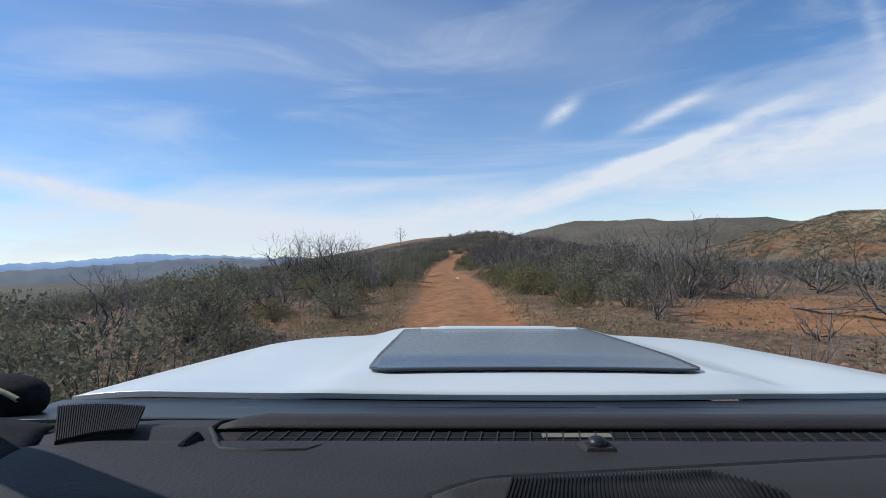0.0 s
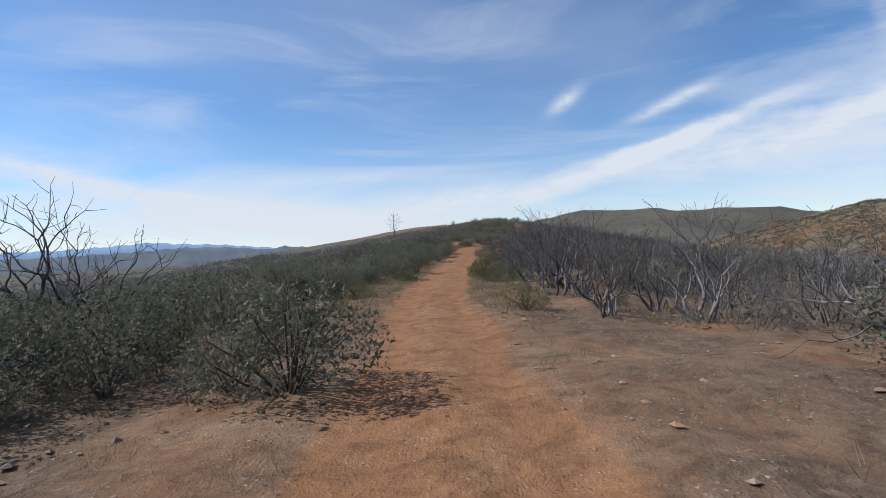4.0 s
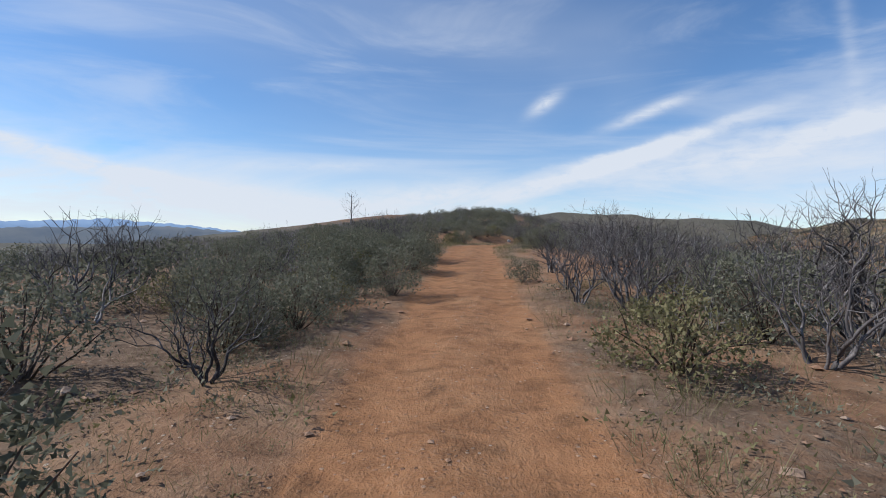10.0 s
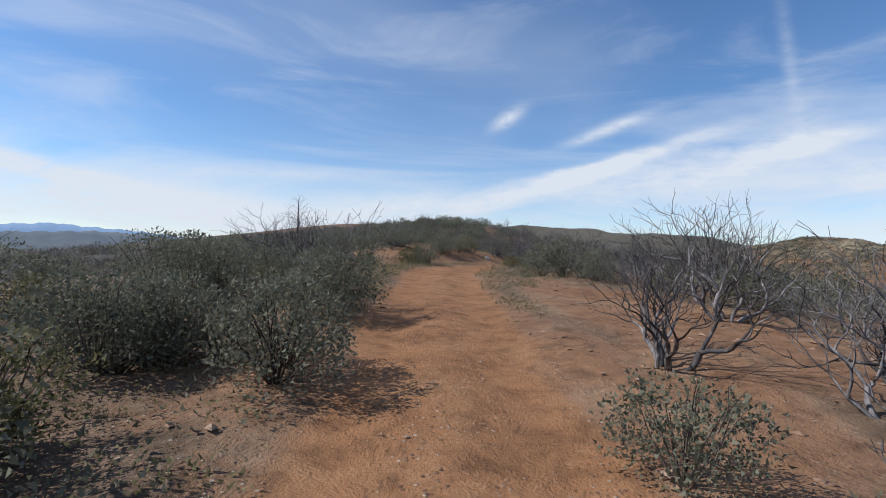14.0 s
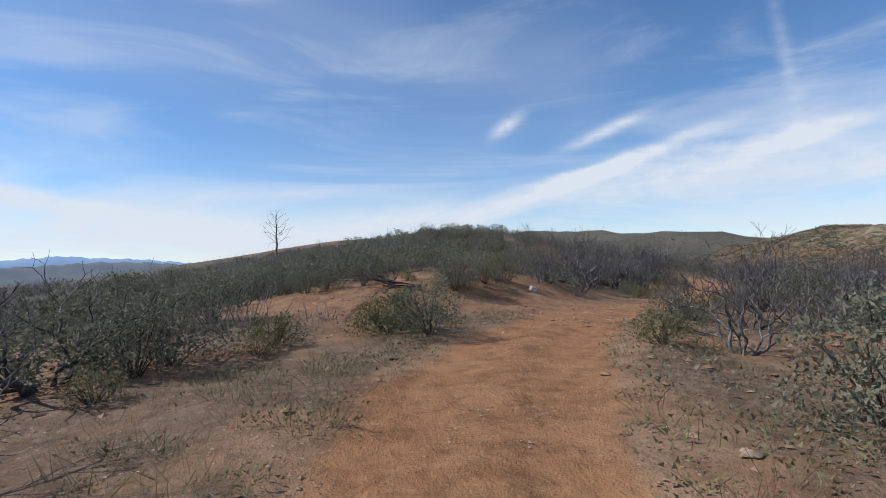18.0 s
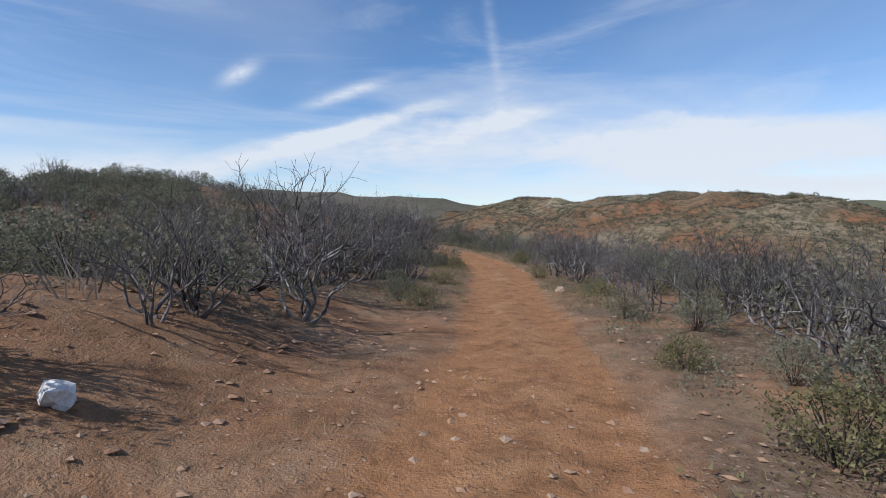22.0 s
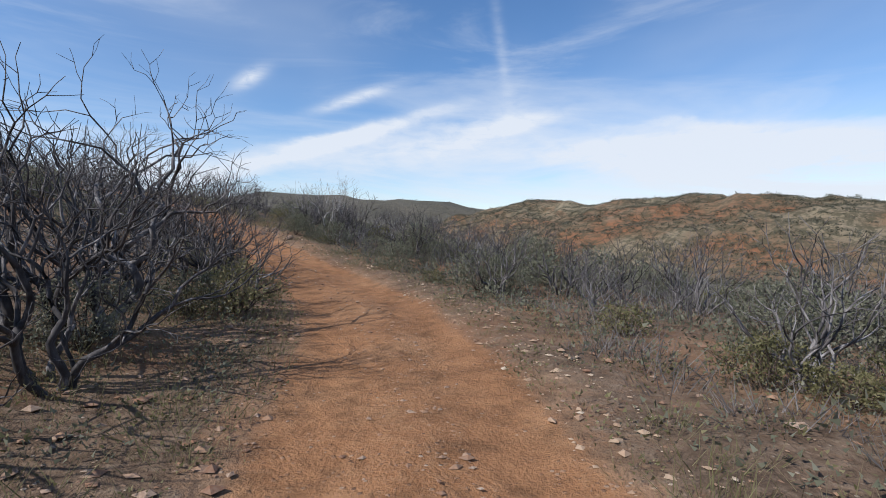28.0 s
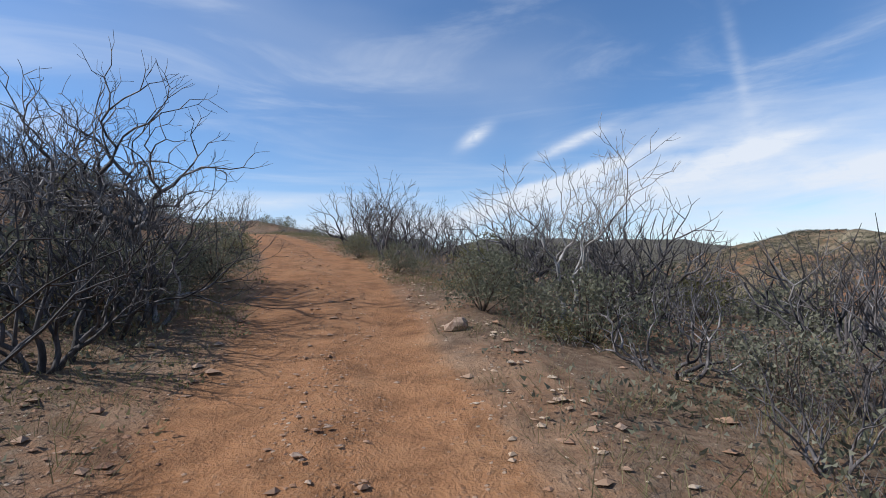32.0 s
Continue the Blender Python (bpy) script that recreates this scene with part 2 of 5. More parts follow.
class Nodes:
    """Short hand for node trees."""

    def __init__(self, tree):
        self.t = tree

    def add(self, kind, **props):
        n = self.t.nodes.new(kind)
        for k, v in props.items():
            if k == "op":
                n.operation = v
            elif k == "blend":
                n.blend_type = v
            elif k == "data":
                n.data_type = v
            elif k == "dims":
                n.noise_dimensions = v
        return n

    def link(self, a, b):
        self.t.links.new(a, b)

    def put(self, sock, v):
        if isinstance(v, bpy.types.NodeSocket):
            self.t.links.new(v, sock)
        else:
            sock.default_value = v

    def math(self, op, a, b=0.0, c=0.0, clamp=False):
        n = self.add("ShaderNodeMath", op=op)
        n.use_clamp = clamp
        for s, v in zip(n.inputs, (a, b, c)):
            self.put(s, v)
        return n.outputs[0]

    def noise(self, vec, scale, detail=4.0, rough=0.55, distort=0.0):
        n = self.add("ShaderNodeTexNoise")
        if vec is not None:
            self.link(vec, n.inputs["Vector"])
        n.inputs["Scale"].default_value = scale
        n.inputs["Detail"].default_value = detail
        n.inputs["Roughness"].default_value = rough
        n.inputs["Distortion"].default_value = distort
        return n.outputs["Fac"]

    def ramp(self, fac, *stops):
        n = self.add("ShaderNodeValToRGB")
        e = n.color_ramp.elements
        while len(e) < len(stops):
            e.new(0.5)
        for el, (p, c) in zip(e, stops):
            el.position = p
            el.color = (*c, 1.0) if not isinstance(c, float) else (c, c, c, 1.0)
        self.put(n.inputs["Fac"], fac)
        return n.outputs["Color"]

    def mix(self, fac, a, b, blend="MIX"):
        n = self.add("ShaderNodeMix", data="RGBA", blend=blend)
        self.put(n.inputs["Factor"], fac)
        for s, v in ((n.inputs[6], a), (n.inputs[7], b)):
            self.put(s, (*v, 1.0) if isinstance(v, tuple) and len(v) == 3 else v)
        return n.outputs[2]

    def maprange(self, v, a, b, c=0.0, d=1.0):
        n = self.add("ShaderNodeMapRange")
        n.interpolation_type = "SMOOTHSTEP"
        for s, x in zip(n.inputs, (v, a, b, c, d)):
            self.put(s, x)
        return n.outputs[0]

    def scaled(self, vec, scale, rot=(0, 0, 0), loc=(0, 0, 0)):
        n = self.add("ShaderNodeMapping")
        self.link(vec, n.inputs["Vector"])
        n.inputs["Scale"].default_value = scale
        n.inputs["Rotation"].default_value = rot
        n.inputs["Location"].default_value = loc
        return n.outputs["Vector"]


world = bpy.data.worlds.new("sky")
scene.world = world
world.use_nodes = True
wt = world.node_tree
wt.nodes.clear()
W = Nodes(wt)
sky = W.add("ShaderNodeTexSky")
sky.sky_type, sky.sun_disc = "NISHITA", False
sky.sun_elevation, sky.sun_rotation = radians(SUN_EL), radians(-SUN_AZ)
sky.altitude, sky.air_density, sky.dust_density, sky.ozone_density = 900.0, 1.0, 0.15, 3.5
co = W.add("ShaderNodeTexCoord").outputs["Generated"]
xyz = W.add("ShaderNodeSeparateXYZ")
W.link(co, xyz.inputs[0])
vx, vy, vz = xyz.outputs
# azimuth to the right and elevation, in degrees
az = W.math("MULTIPLY", W.math("ARCTAN2", vx, vy), 57.2958)
el = W.math("MULTIPLY", W.math("ARCSINE", vz), 57.2958)
flat = W.add("ShaderNodeCombineXYZ")
W.put(flat.inputs[0], az), W.put(flat.inputs[1], el)
plane = flat.outputs[0]


def streak(a0, e0, length, width, tilt, soft_noise=0.5, scale=0.35, crisp=False):
    """A wisp of cloud round azimuth a0 and elevation e0, in degrees, tilted by so many degrees."""
    c, s = math.cos(radians(tilt)), math.sin(radians(tilt))
    da, de = W.math("SUBTRACT", az, a0), W.math("SUBTRACT", el, e0)
    u = W.math("ADD", W.math("MULTIPLY", da, c / length), W.math("MULTIPLY", de, s / length))
    v = W.math("ADD", W.math("MULTIPLY", da, -s / width), W.math("MULTIPLY", de, c / width))
    if crisp:                            # a sharp upper edge and a soft lower one
        edge = W.math("MULTIPLY", W.math("SUBTRACT", W.noise(W.scaled(plane, (0.16, 0.3, 1)), 1.0, 5.0, 0.6), 0.5), 2.2)
        v = W.math("ADD", v, edge)
        v = W.math("MAXIMUM", W.math("MULTIPLY", v, 3.2), W.math("MULTIPLY", v, -0.75))
    r = W.math("ADD", W.math("MULTIPLY", u, u), W.math("MULTIPLY", v, v))
    fall = W.math("POWER", 2.718, W.math("MULTIPLY", r, -1.0))
    fine = W.noise(W.scaled(plane, (scale, scale * 2.6, 1), (0, 0, radians(-tilt))), 1.0, 5.0, 0.6, 0.6)
    return W.math("MULTIPLY", fall, W.maprange(fine, 0.5 - soft_noise, 0.5 + soft_noise * 0.4))


thin = W.noise(W.scaled(plane, (0.03, 0.16, 1), (0, 0, 0.06), (0.3, 0.9, 0)), 1.0, 6.0, 0.58, 0.9)
veil = W.noise(W.scaled(plane, (0.018, 0.05, 1), (0, 0, -0.15), (2.1, 0.4, 0)), 1.0, 4.0, 0.5, 0.5)
low = W.maprange(el, 13.5, 2.0)
cover = W.math("ADD", W.math("MULTIPLY", W.maprange(thin, 0.45, 0.75), 0.42), W.math("MULTIPLY", W.maprange(veil, 0.38, 0.75), 0.28))
bank = W.math("MULTIPLY", low, W.maprange(thin, 0.28, 0.55))
cover = W.math("ADD", W.math("MULTIPLY", cover, 0.75), W.math("MULTIPLY", bank, 0.62))
for a0, e0, ln, wd, tl, st in CLOUDS:
    cover = W.math("ADD", cover, W.math("MULTIPLY", streak(a0, e0, ln, wd, tl), st))
for a0, e0, ln, wd, tl, st in BANKS:
    cover = W.math("ADD", cover, W.math("MULTIPLY", streak(a0, e0, ln, wd, tl, 0.6, 0.12, True), st))
cover = W.math("MINIMUM", W.math("MAXIMUM", cover, 0.0), 0.95)
blue = W.add("ShaderNodeHueSaturation")
blue.inputs["Saturation"].default_value, blue.inputs["Value"].default_value = 1.08, 1.3
W.link(sky.outputs[0], blue.inputs["Color"])
cloudy = W.mix(cover, blue.outputs[0], (SKY_WHITE * 0.98, SKY_WHITE, SKY_WHITE * 1.03))
bg = W.add("ShaderNodeBackground")
bg.inputs["Strength"].default_value = 0.1
W.link(cloudy, bg.inputs["Color"])
W.link(bg.outputs[0], W.add("ShaderNodeOutputWorld").inputs["Surface"])


# ---- materials ----
def material(name, rough=0.8, metal=0.0, spec=0.35):
    m = bpy.data.materials.new(name)
    m.use_nodes = True
    n = Nodes(m.node_tree)
    b = m.node_tree.nodes["Principled BSDF"]
    b.inputs["Roughness"].default_value, b.inputs["Metallic"].default_value = rough, metal
    b.inputs["Specular IOR Level"].default_value = spec
    return m, n, b


def place_of(n):
    return n.add("ShaderNodeNewGeometry").outputs["Position"]


def bump(n, b, height, strength=0.4, dist=0.02):
    k = n.add("ShaderNodeBump")
    k.inputs["Strength"].default_value, k.inputs["Distance"].default_value = strength, dist
    n.link(height, k.inputs["Height"])
    n.link(k.outputs[0], b.inputs["Normal"])


# soil: an orange dirt track, redder gravelly verges, dry litter under the scrub, and tan to green hills
soil, n, b = material("soil", 0.95, 0.0, 0.15)
p = place_of(n)
mask = n.add("ShaderNodeAttribute")
mask.attribute_name = "cover"
ms = n.add("ShaderNodeSeparateColor")
n.link(mask.outputs["Color"], ms.inputs[0])
on_road, on_hill, on_litter = ms.outputs
g1, g2, g3 = n.noise(p, 0.9, 6.0, 0.6), n.noise(p, 9.0, 5.0, 0.65), n.noise(p, 45.0, 3.0, 0.7)
track = n.ramp(g1, (0.25, (0.245, 0.110, 0.046)), (0.5, (0.315, 0.150, 0.067)), (0.75, (0.375, 0.205, 0.102)))
track = n.mix(n.maprange(g2, 0.45, 0.75, 0.0, 0.45), track, (0.41, 0.225, 0.113))
track = n.mix(n.maprange(g3, 0.58, 0.72, 0.0, 0.5), track, (0.20, 0.095, 0.05))
verge = n.ramp(g1, (0.3, (0.215, 0.108, 0.056)), (0.5, (0.265, 0.150, 0.084)), (0.7, (0.30, 0.20, 0.125)))
verge = n.mix(n.maprange(g3, 0.5, 0.75, 0.0, 0.6), verge, (0.40, 0.27, 0.18))
litter = n.ramp(g2, (0.3, (0.125, 0.080, 0.050)), (0.5, (0.18, 0.118, 0.076)), (0.7, (0.26, 0.185, 0.125)))
h1, h2 = n.noise(p, 0.02, 6.0, 0.6), n.noise(p, 0.22, 6.0, 0.72)
h3 = n.noise(p, 0.05, 6.0, 0.65, 0.6)
hill = n.ramp(h1, (0.34, (0.285, 0.225, 0.145)), (0.43, (0.205, 0.155, 0.098)), (0.52, (0.200, 0.122, 0.070)), (0.60, (0.250, 0.112, 0.055)), (0.68, (0.22, 0.15, 0.095)))
hill = n.mix(n.maprange(h3, 0.58, 0.72, 0.0, 0.4), hill, (0.30, 0.22, 0.14))
shoulder = n.add("ShaderNodeVectorMath", op="DISTANCE")          # a pale rocky shoulder of the hill
n.link(p, shoulder.inputs[0])
shoulder.inputs[1].default_value = (300.0, 362.0, 13.0)
hill = n.mix(n.math("MULTIPLY", n.maprange(shoulder.outputs["Value"], 44.0, 10.0, 0.0, 0.8), n.maprange(h3, 0.36, 0.56)), hill, (0.30, 0.25, 0.165))
hill = n.mix(n.maprange(n.math("ADD", n.math("MULTIPLY", h2, 0.7), n.math("MULTIPLY", n.noise(p, 0.45, 3.0, 0.6), 0.3)), 0.45, 0.56, 0.0, 0.74), hill, (0.066, 0.062, 0.036))
grey = n.ramp(n.math("ADD", n.math("MULTIPLY", h2, 0.55), n.math("MULTIPLY", n.noise(p, 0.009, 5.0, 0.65), 0.45)), (0.32, (0.068, 0.064, 0.048)), (0.5, (0.118, 0.107, 0.080)), (0.62, (0.185, 0.155, 0.115)))
base = n.mix(n.maprange(n.math("ADD", n.math("MULTIPLY", on_litter, 0.5), n.math("ADD", n.math("MULTIPLY", n.math("SUBTRACT", g2, 0.5), 0.8), n.math("MULTIPLY", n.math("SUBTRACT", n.noise(p, 0.33, 5.0, 0.6, 0.5), 0.38), 1.5))), 0.30, 0.65), verge, litter)
far = n.add("ShaderNodeAttribute")
far.attribute_name = "away"
fs = n.add("ShaderNodeSeparateColor")
n.link(far.outputs["Color"], fs.inputs[0])
base = n.mix(fs.outputs[0], base, grey)
base = n.mix(on_hill, base, hill)
where = n.add("ShaderNodeSeparateXYZ")            # green meadows on the far side of the valley
n.link(p, where.inputs[0])
base = n.mix(n.math("MULTIPLY", n.math("MULTIPLY", n.maprange(where.outputs[0], 470.0, 600.0, 0.0, 0.75), n.maprange(where.outputs[1], 620.0, 420.0)), n.maprange(n.noise(p, 0.006, 4.0, 0.6), 0.38, 0.52)), base, (0.15, 0.155, 0.085))
track = n.mix(n.math("MULTIPLY", fs.outputs[1], 0.75), n.mix(n.maprange(g3, 0.45, 0.65, 0.0, 0.35), track, (0.39, 0.24, 0.14)), (0.335, 0.162, 0.074))
base = n.mix(n.maprange(n.math("ADD", on_road, n.math("MULTIPLY", n.math("SUBTRACT", g2, 0.5), 0.5)), 0.3, 0.7), base, track)
# pebbles pressed into the soil near by
peb = n.add("ShaderNodeTexVoronoi")
peb.inputs["Scale"].default_value = 24.0
n.link(p, peb.inputs["Vector"])
pc = n.add("ShaderNodeSeparateColor")
n.link(peb.outputs["Color"], pc.inputs[0])
is_peb = n.math("MULTIPLY", n.maprange(peb.outputs["Distance"], 0.42, 0.30), n.math("MULTIPLY", n.maprange(pc.outputs[0], 0.72, 0.76), n.maprange(n.noise(p, 1.7, 4.0, 0.6), 0.42, 0.58)))
is_peb = n.math("MULTIPLY", is_peb, n.math("SUBTRACT", 1.0, n.math("MULTIPLY", fs.outputs[1], 0.7)))
base = n.mix(n.math("MULTIPLY", is_peb, n.math("SUBTRACT", 1.0, fs.outputs[0])), base, n.ramp(pc.outputs[1], (0.2, (0.15, 0.085, 0.055)), (0.6, (0.33, 0.20, 0.125)), (1.0, (0.50, 0.40, 0.30))))
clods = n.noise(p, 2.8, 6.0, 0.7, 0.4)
# soil colour goes darker where the noise that also drives the bump is low
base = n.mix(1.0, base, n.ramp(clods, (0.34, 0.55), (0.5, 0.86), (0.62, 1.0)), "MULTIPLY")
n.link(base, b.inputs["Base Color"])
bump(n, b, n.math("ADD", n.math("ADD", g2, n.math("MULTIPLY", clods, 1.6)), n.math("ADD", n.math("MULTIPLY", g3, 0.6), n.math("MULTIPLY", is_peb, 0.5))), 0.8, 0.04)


def wood(name, dark, mid, pale, cut=0.5):
    m, n, b = material(name, 0.8, 0.0, 0.25)
    tc = n.add("ShaderNodeTexCoord").outputs["Object"]
    rnd = n.add("ShaderNodeObjectInfo").outputs["Random"]
    a = n.noise(n.scaled(tc, (1, 1, 0.35)), 6.0, 5.0, 0.65)
    a = n.math("ADD", a, n.math("MULTIPLY", n.math("SUBTRACT", rnd, 0.5), 0.16))
    c = n.ramp(a, (cut - 0.16, dark), (cut, mid), (cut + 0.13, pale))
    grain = n.noise(n.scaled(tc, (1, 1, 0.12)), 70.0, 3.0, 0.6)
    c = n.mix(n.maprange(grain, 0.45, 0.7, 0.0, 0.5), c, tuple(x * 0.45 for x in mid))
    n.link(c, b.inputs["Base Color"])
    bump(n, b, grain, 0.5, 0.006)
    return m


bark_burnt = wood("burnt_bark", (0.032, 0.028, 0.027), (0.088, 0.077, 0.074), (0.28, 0.255, 0.242), 0.52)
bark_grey = wood("weathered_grey_bark", (0.055, 0.048, 0.046), (0.125, 0.110, 0.106), (0.25, 0.228, 0.218), 0.50)
bark_pale = wood("bleached_bark", (0.12, 0.105, 0.095), (0.23, 0.21, 0.19), (0.37, 0.345, 0.32), 0.47)
bark_live = wood("brown_bark", (0.05, 0.035, 0.026), (0.10, 0.07, 0.05), (0.18, 0.14, 0.11), 0.5)


def leaves(name, a, bcol, c, rough=0.75):
    m, n, b = material(name, rough, 0.0, 0.15)
    geo = n.add("ShaderNodeNewGeometry")
    rnd = geo.outputs["Random Per Island"]
    orn = n.add("ShaderNodeObjectInfo").outputs["Random"]
    patch = n.noise(geo.outputs["Position"], 1.3, 3.0, 0.6)
    f = n.math("ADD", n.math("MULTIPLY", rnd, 0.5), n.math("ADD", n.math("MULTIPLY", orn, 0.22), n.math("MULTIPLY", patch, 0.36)))
    colour = n.ramp(f, (0.15, a), (0.5, bcol), (0.85, c))
    n.link(colour, b.inputs["Base Color"])
    glow = n.add("ShaderNodeBsdfTranslucent")            # light that passes through the thin blades
    n.link(colour, glow.inputs["Color"])
    both = n.add("ShaderNodeMixShader")
    both.inputs[0].default_value = 0.3
    n.link(b.outputs[0], both.inputs[1]), n.link(glow.outputs[0], both.inputs[2])
    n.link(both.outputs[0], m.node_tree.nodes["Material Output"].inputs["Surface"])
    return m


leaf_green = leaves("grey_green_leaf", (0.085, 0.087, 0.055), (0.150, 0.148, 0.098), (0.235, 0.224, 0.162))
leaf_olive = leaves("olive_leaf", (0.078, 0.074, 0.030), (0.155, 0.142, 0.064), (0.25, 0.215, 0.115))
leaf_dry = leaves("dry_grass", (0.10, 0.085, 0.04), (0.20, 0.165, 0.085), (0.33, 0.27, 0.16), 0.8)
leaf_far = leaves("far_scrub_leaf", (0.068, 0.068, 0.045), (0.116, 0.110, 0.076), (0.185, 0.166, 0.120), 0.7)
twig_far = leaves("far_dead_scrub", (0.09, 0.079, 0.075), (0.18, 0.16, 0.148), (0.30, 0.27, 0.25), 0.8)

stone_mat, n, b = material("rubble_stone", 0.9, 0.0, 0.2)
rnd = n.add("ShaderNodeNewGeometry").outputs["Random Per Island"]
sn = n.noise(place_of(n), 30.0, 4.0, 0.6)
n.link(n.mix(n.maprange(sn, 0.35, 0.7), n.ramp(rnd, (0.0, (0.20, 0.10, 0.06)), (0.5, (0.33, 0.19, 0.11)), (1.0, (0.36, 0.27, 0.20))), (0.24, 0.155, 0.105)), b.inputs["Base Color"])
bump(n, b, sn, 0.5, 0.01)
pale_gravel, n, b = material("pale_gravel", 0.9, 0.0, 0.2)
rnd = n.add("ShaderNodeNewGeometry").outputs["Random Per Island"]
sn = n.noise(place_of(n), 25.0, 4.0, 0.6)
n.link(n.mix(n.maprange(sn, 0.35, 0.7, 0.0, 0.6), n.ramp(rnd, (0.0, (0.30, 0.19, 0.12)), (0.6, (0.42, 0.30, 0.20)), (1.0, (0.52, 0.42, 0.31))), (0.33, 0.22, 0.14)), b.inputs["Base Color"])
bump(n, b, sn, 0.5, 0.01)
pale_stone, n, b = material("pale_stone", 0.85, 0.0, 0.25)
sn = n.noise(place_of(n), 18.0, 5.0, 0.65)
n.link(n.ramp(sn, (0.3, (0.42, 0.37, 0.32)), (0.6, (0.72, 0.69, 0.65))), b.inputs["Base Color"])
bump(n, b, sn, 0.5, 0.01)
# distance haze is painted in: bluish base colour and a blue glow
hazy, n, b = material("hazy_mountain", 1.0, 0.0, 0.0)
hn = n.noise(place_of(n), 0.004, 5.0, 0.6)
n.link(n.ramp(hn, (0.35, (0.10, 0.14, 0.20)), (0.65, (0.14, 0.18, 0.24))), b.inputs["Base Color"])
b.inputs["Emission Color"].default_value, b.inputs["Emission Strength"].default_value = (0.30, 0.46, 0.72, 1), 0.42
# foothills get a thinner painted haze: greyer base, weaker blue glow
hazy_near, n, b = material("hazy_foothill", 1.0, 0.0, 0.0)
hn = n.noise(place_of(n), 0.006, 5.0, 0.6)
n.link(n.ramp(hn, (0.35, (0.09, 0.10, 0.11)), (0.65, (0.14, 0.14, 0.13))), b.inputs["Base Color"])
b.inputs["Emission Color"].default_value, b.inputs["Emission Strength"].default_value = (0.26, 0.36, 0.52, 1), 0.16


# ---- mesh helpers ----
def mesh_of(name, verts, faces, mats, smooth_faces=False, index=None):
    me = bpy.data.meshes.new(name)
    verts = np.asarray(verts, np.float32)
    faces = np.asarray(faces, np.int32)
    k = faces.shape[1]
    me.vertices.add(len(verts)), me.loops.add(faces.size), me.polygons.add(len(faces))
    me.vertices.foreach_set("co", verts.ravel())
    me.loops.foreach_set("vertex_index", faces.ravel())
    me.polygons.foreach_set("loop_start", np.arange(0, faces.size, k, dtype=np.int32))
    me.polygons.foreach_set("use_smooth", np.full(len(faces), smooth_faces))
    for m in mats if isinstance(mats, (list, tuple)) else [mats]:
        me.materials.append(m)
    if index is not None:
        me.polygons.foreach_set("material_index", np.asarray(index, np.int32))
    me.update(calc_edges=True)
    return me


def part(name, data, parent, label=""):
    """One mesh object under a thing or a part. data: a mesh, or a bmesh and its material as a pair."""
    if isinstance(data, tuple):
        bm, mat = data
        me = bpy.data.meshes.new(name)
        bm.normal_update()
        bm.to_mesh(me)
        bm.free()
        me.materials.append(mat)
    else:
        me = data
    ob = new(name, me)
    ob.parent = parent
    return tagged(ob, label)


# ---- ground ----
trk = [(r[1], r[2], r[3] - 1.5) for r in PATH]
line = [(0.0, -60.0, -1.5), (0.0, -25.0, -0.7), (0.0, -6.0, -0.1)] + trk + [(26.0, 115.5, 1.75), (26.2, 119.2, 2.2), (25.6, 123.3, 2.95), (23.6, 133.4, 4.15), (21.3, 144.0, 5.3), (18.2, 156.8, 6.5), (11.5, 165.0, 7.2), (-2.0, 174.0, 7.6)]
line = np.array(line)
seg = np.concatenate([[0], np.cumsum(np.hypot(*np.diff(line[:, :2], axis=0).T))])
at = np.arange(0, seg[-1], 0.5)
track_xyz = np.stack([np.interp(at, seg, line[:, i]) for i in range(3)], 1)
ker = np.hanning(15)
ker /= ker.sum()
for i in range(3):
    track_xyz[:, i] = np.convolve(np.pad(track_xyz[:, i], 7, mode="edge"), ker, "valid")
head = np.gradient(track_xyz[:, :2], axis=0)
head /= np.linalg.norm(head, axis=1)[:, None]
side_of = np.stack([head[:, 1], -head[:, 0]], 1)                 # to the right of the track
track_xyz[:, :2] += side_of * 0.12
BANK = np.interp(track_xyz[:, 1], [92, 100, 118, 150], [0.0, 0.05, 0.10, 0.06])   # cut bank beside the climb

RIDGES = (  # lines of (x, y, z), slope, hilliness of the soil
    (((299.9, 470.6, 10.3), (315.7, 431.9, 17.2), (326.5, 405.4, 21.2), (325.5, 376.0, 19.3), (326.1, 344.9, 18.0), (324.5, 322.5, 17.1), (320.8, 289.3, 19.9), (318.8, 247.1, 18.4), (320.5, 212.2, 16.6), (321.4, 198.4, 13.7), (322.5, 185.5, 9.6), (328.9, 162.0, -0.6)), 0.36, 1.0),
    (((85.4, 1024.4, 28.0), (158.1, 954.4, 37.4), (200.2, 894.6, 42.9), (245.9, 866.6, 50.3), (327.1, 853.4, 51.9), (376.6, 836.5, 46.9), (413.9, 811.5, 44.4), (452.2, 788.9, 39.2), (486.4, 778.5, 32.9), (562.0, 772.4, 32.7), (661.7, 751.4, 31.9), (789.8, 683.7, 27.3), (911.1, 593.1, 24.9)), 0.17, 0.04),
    (((600, 420, 14), (800, 250, 12), (900, 60, 18), (950, -200, 24)), 0.10, 0.6),
    (((1100, 500, 30), (1300, 200, 34), (1400, -100, 30)), 0.10, 0.1),
)
MOUNDS = ((4.0, 115.0, 3.05, 13.0, 11.0), (-8.0, 131.0, 2.2, 14.0, 14.0), (11.5, 131.0, 2.2, 9.0, 12.0), (4.0, 90.3, 1.25, 8.5, 6.5), (19.0, 178.0, 3.6, 15.0, 12.0))


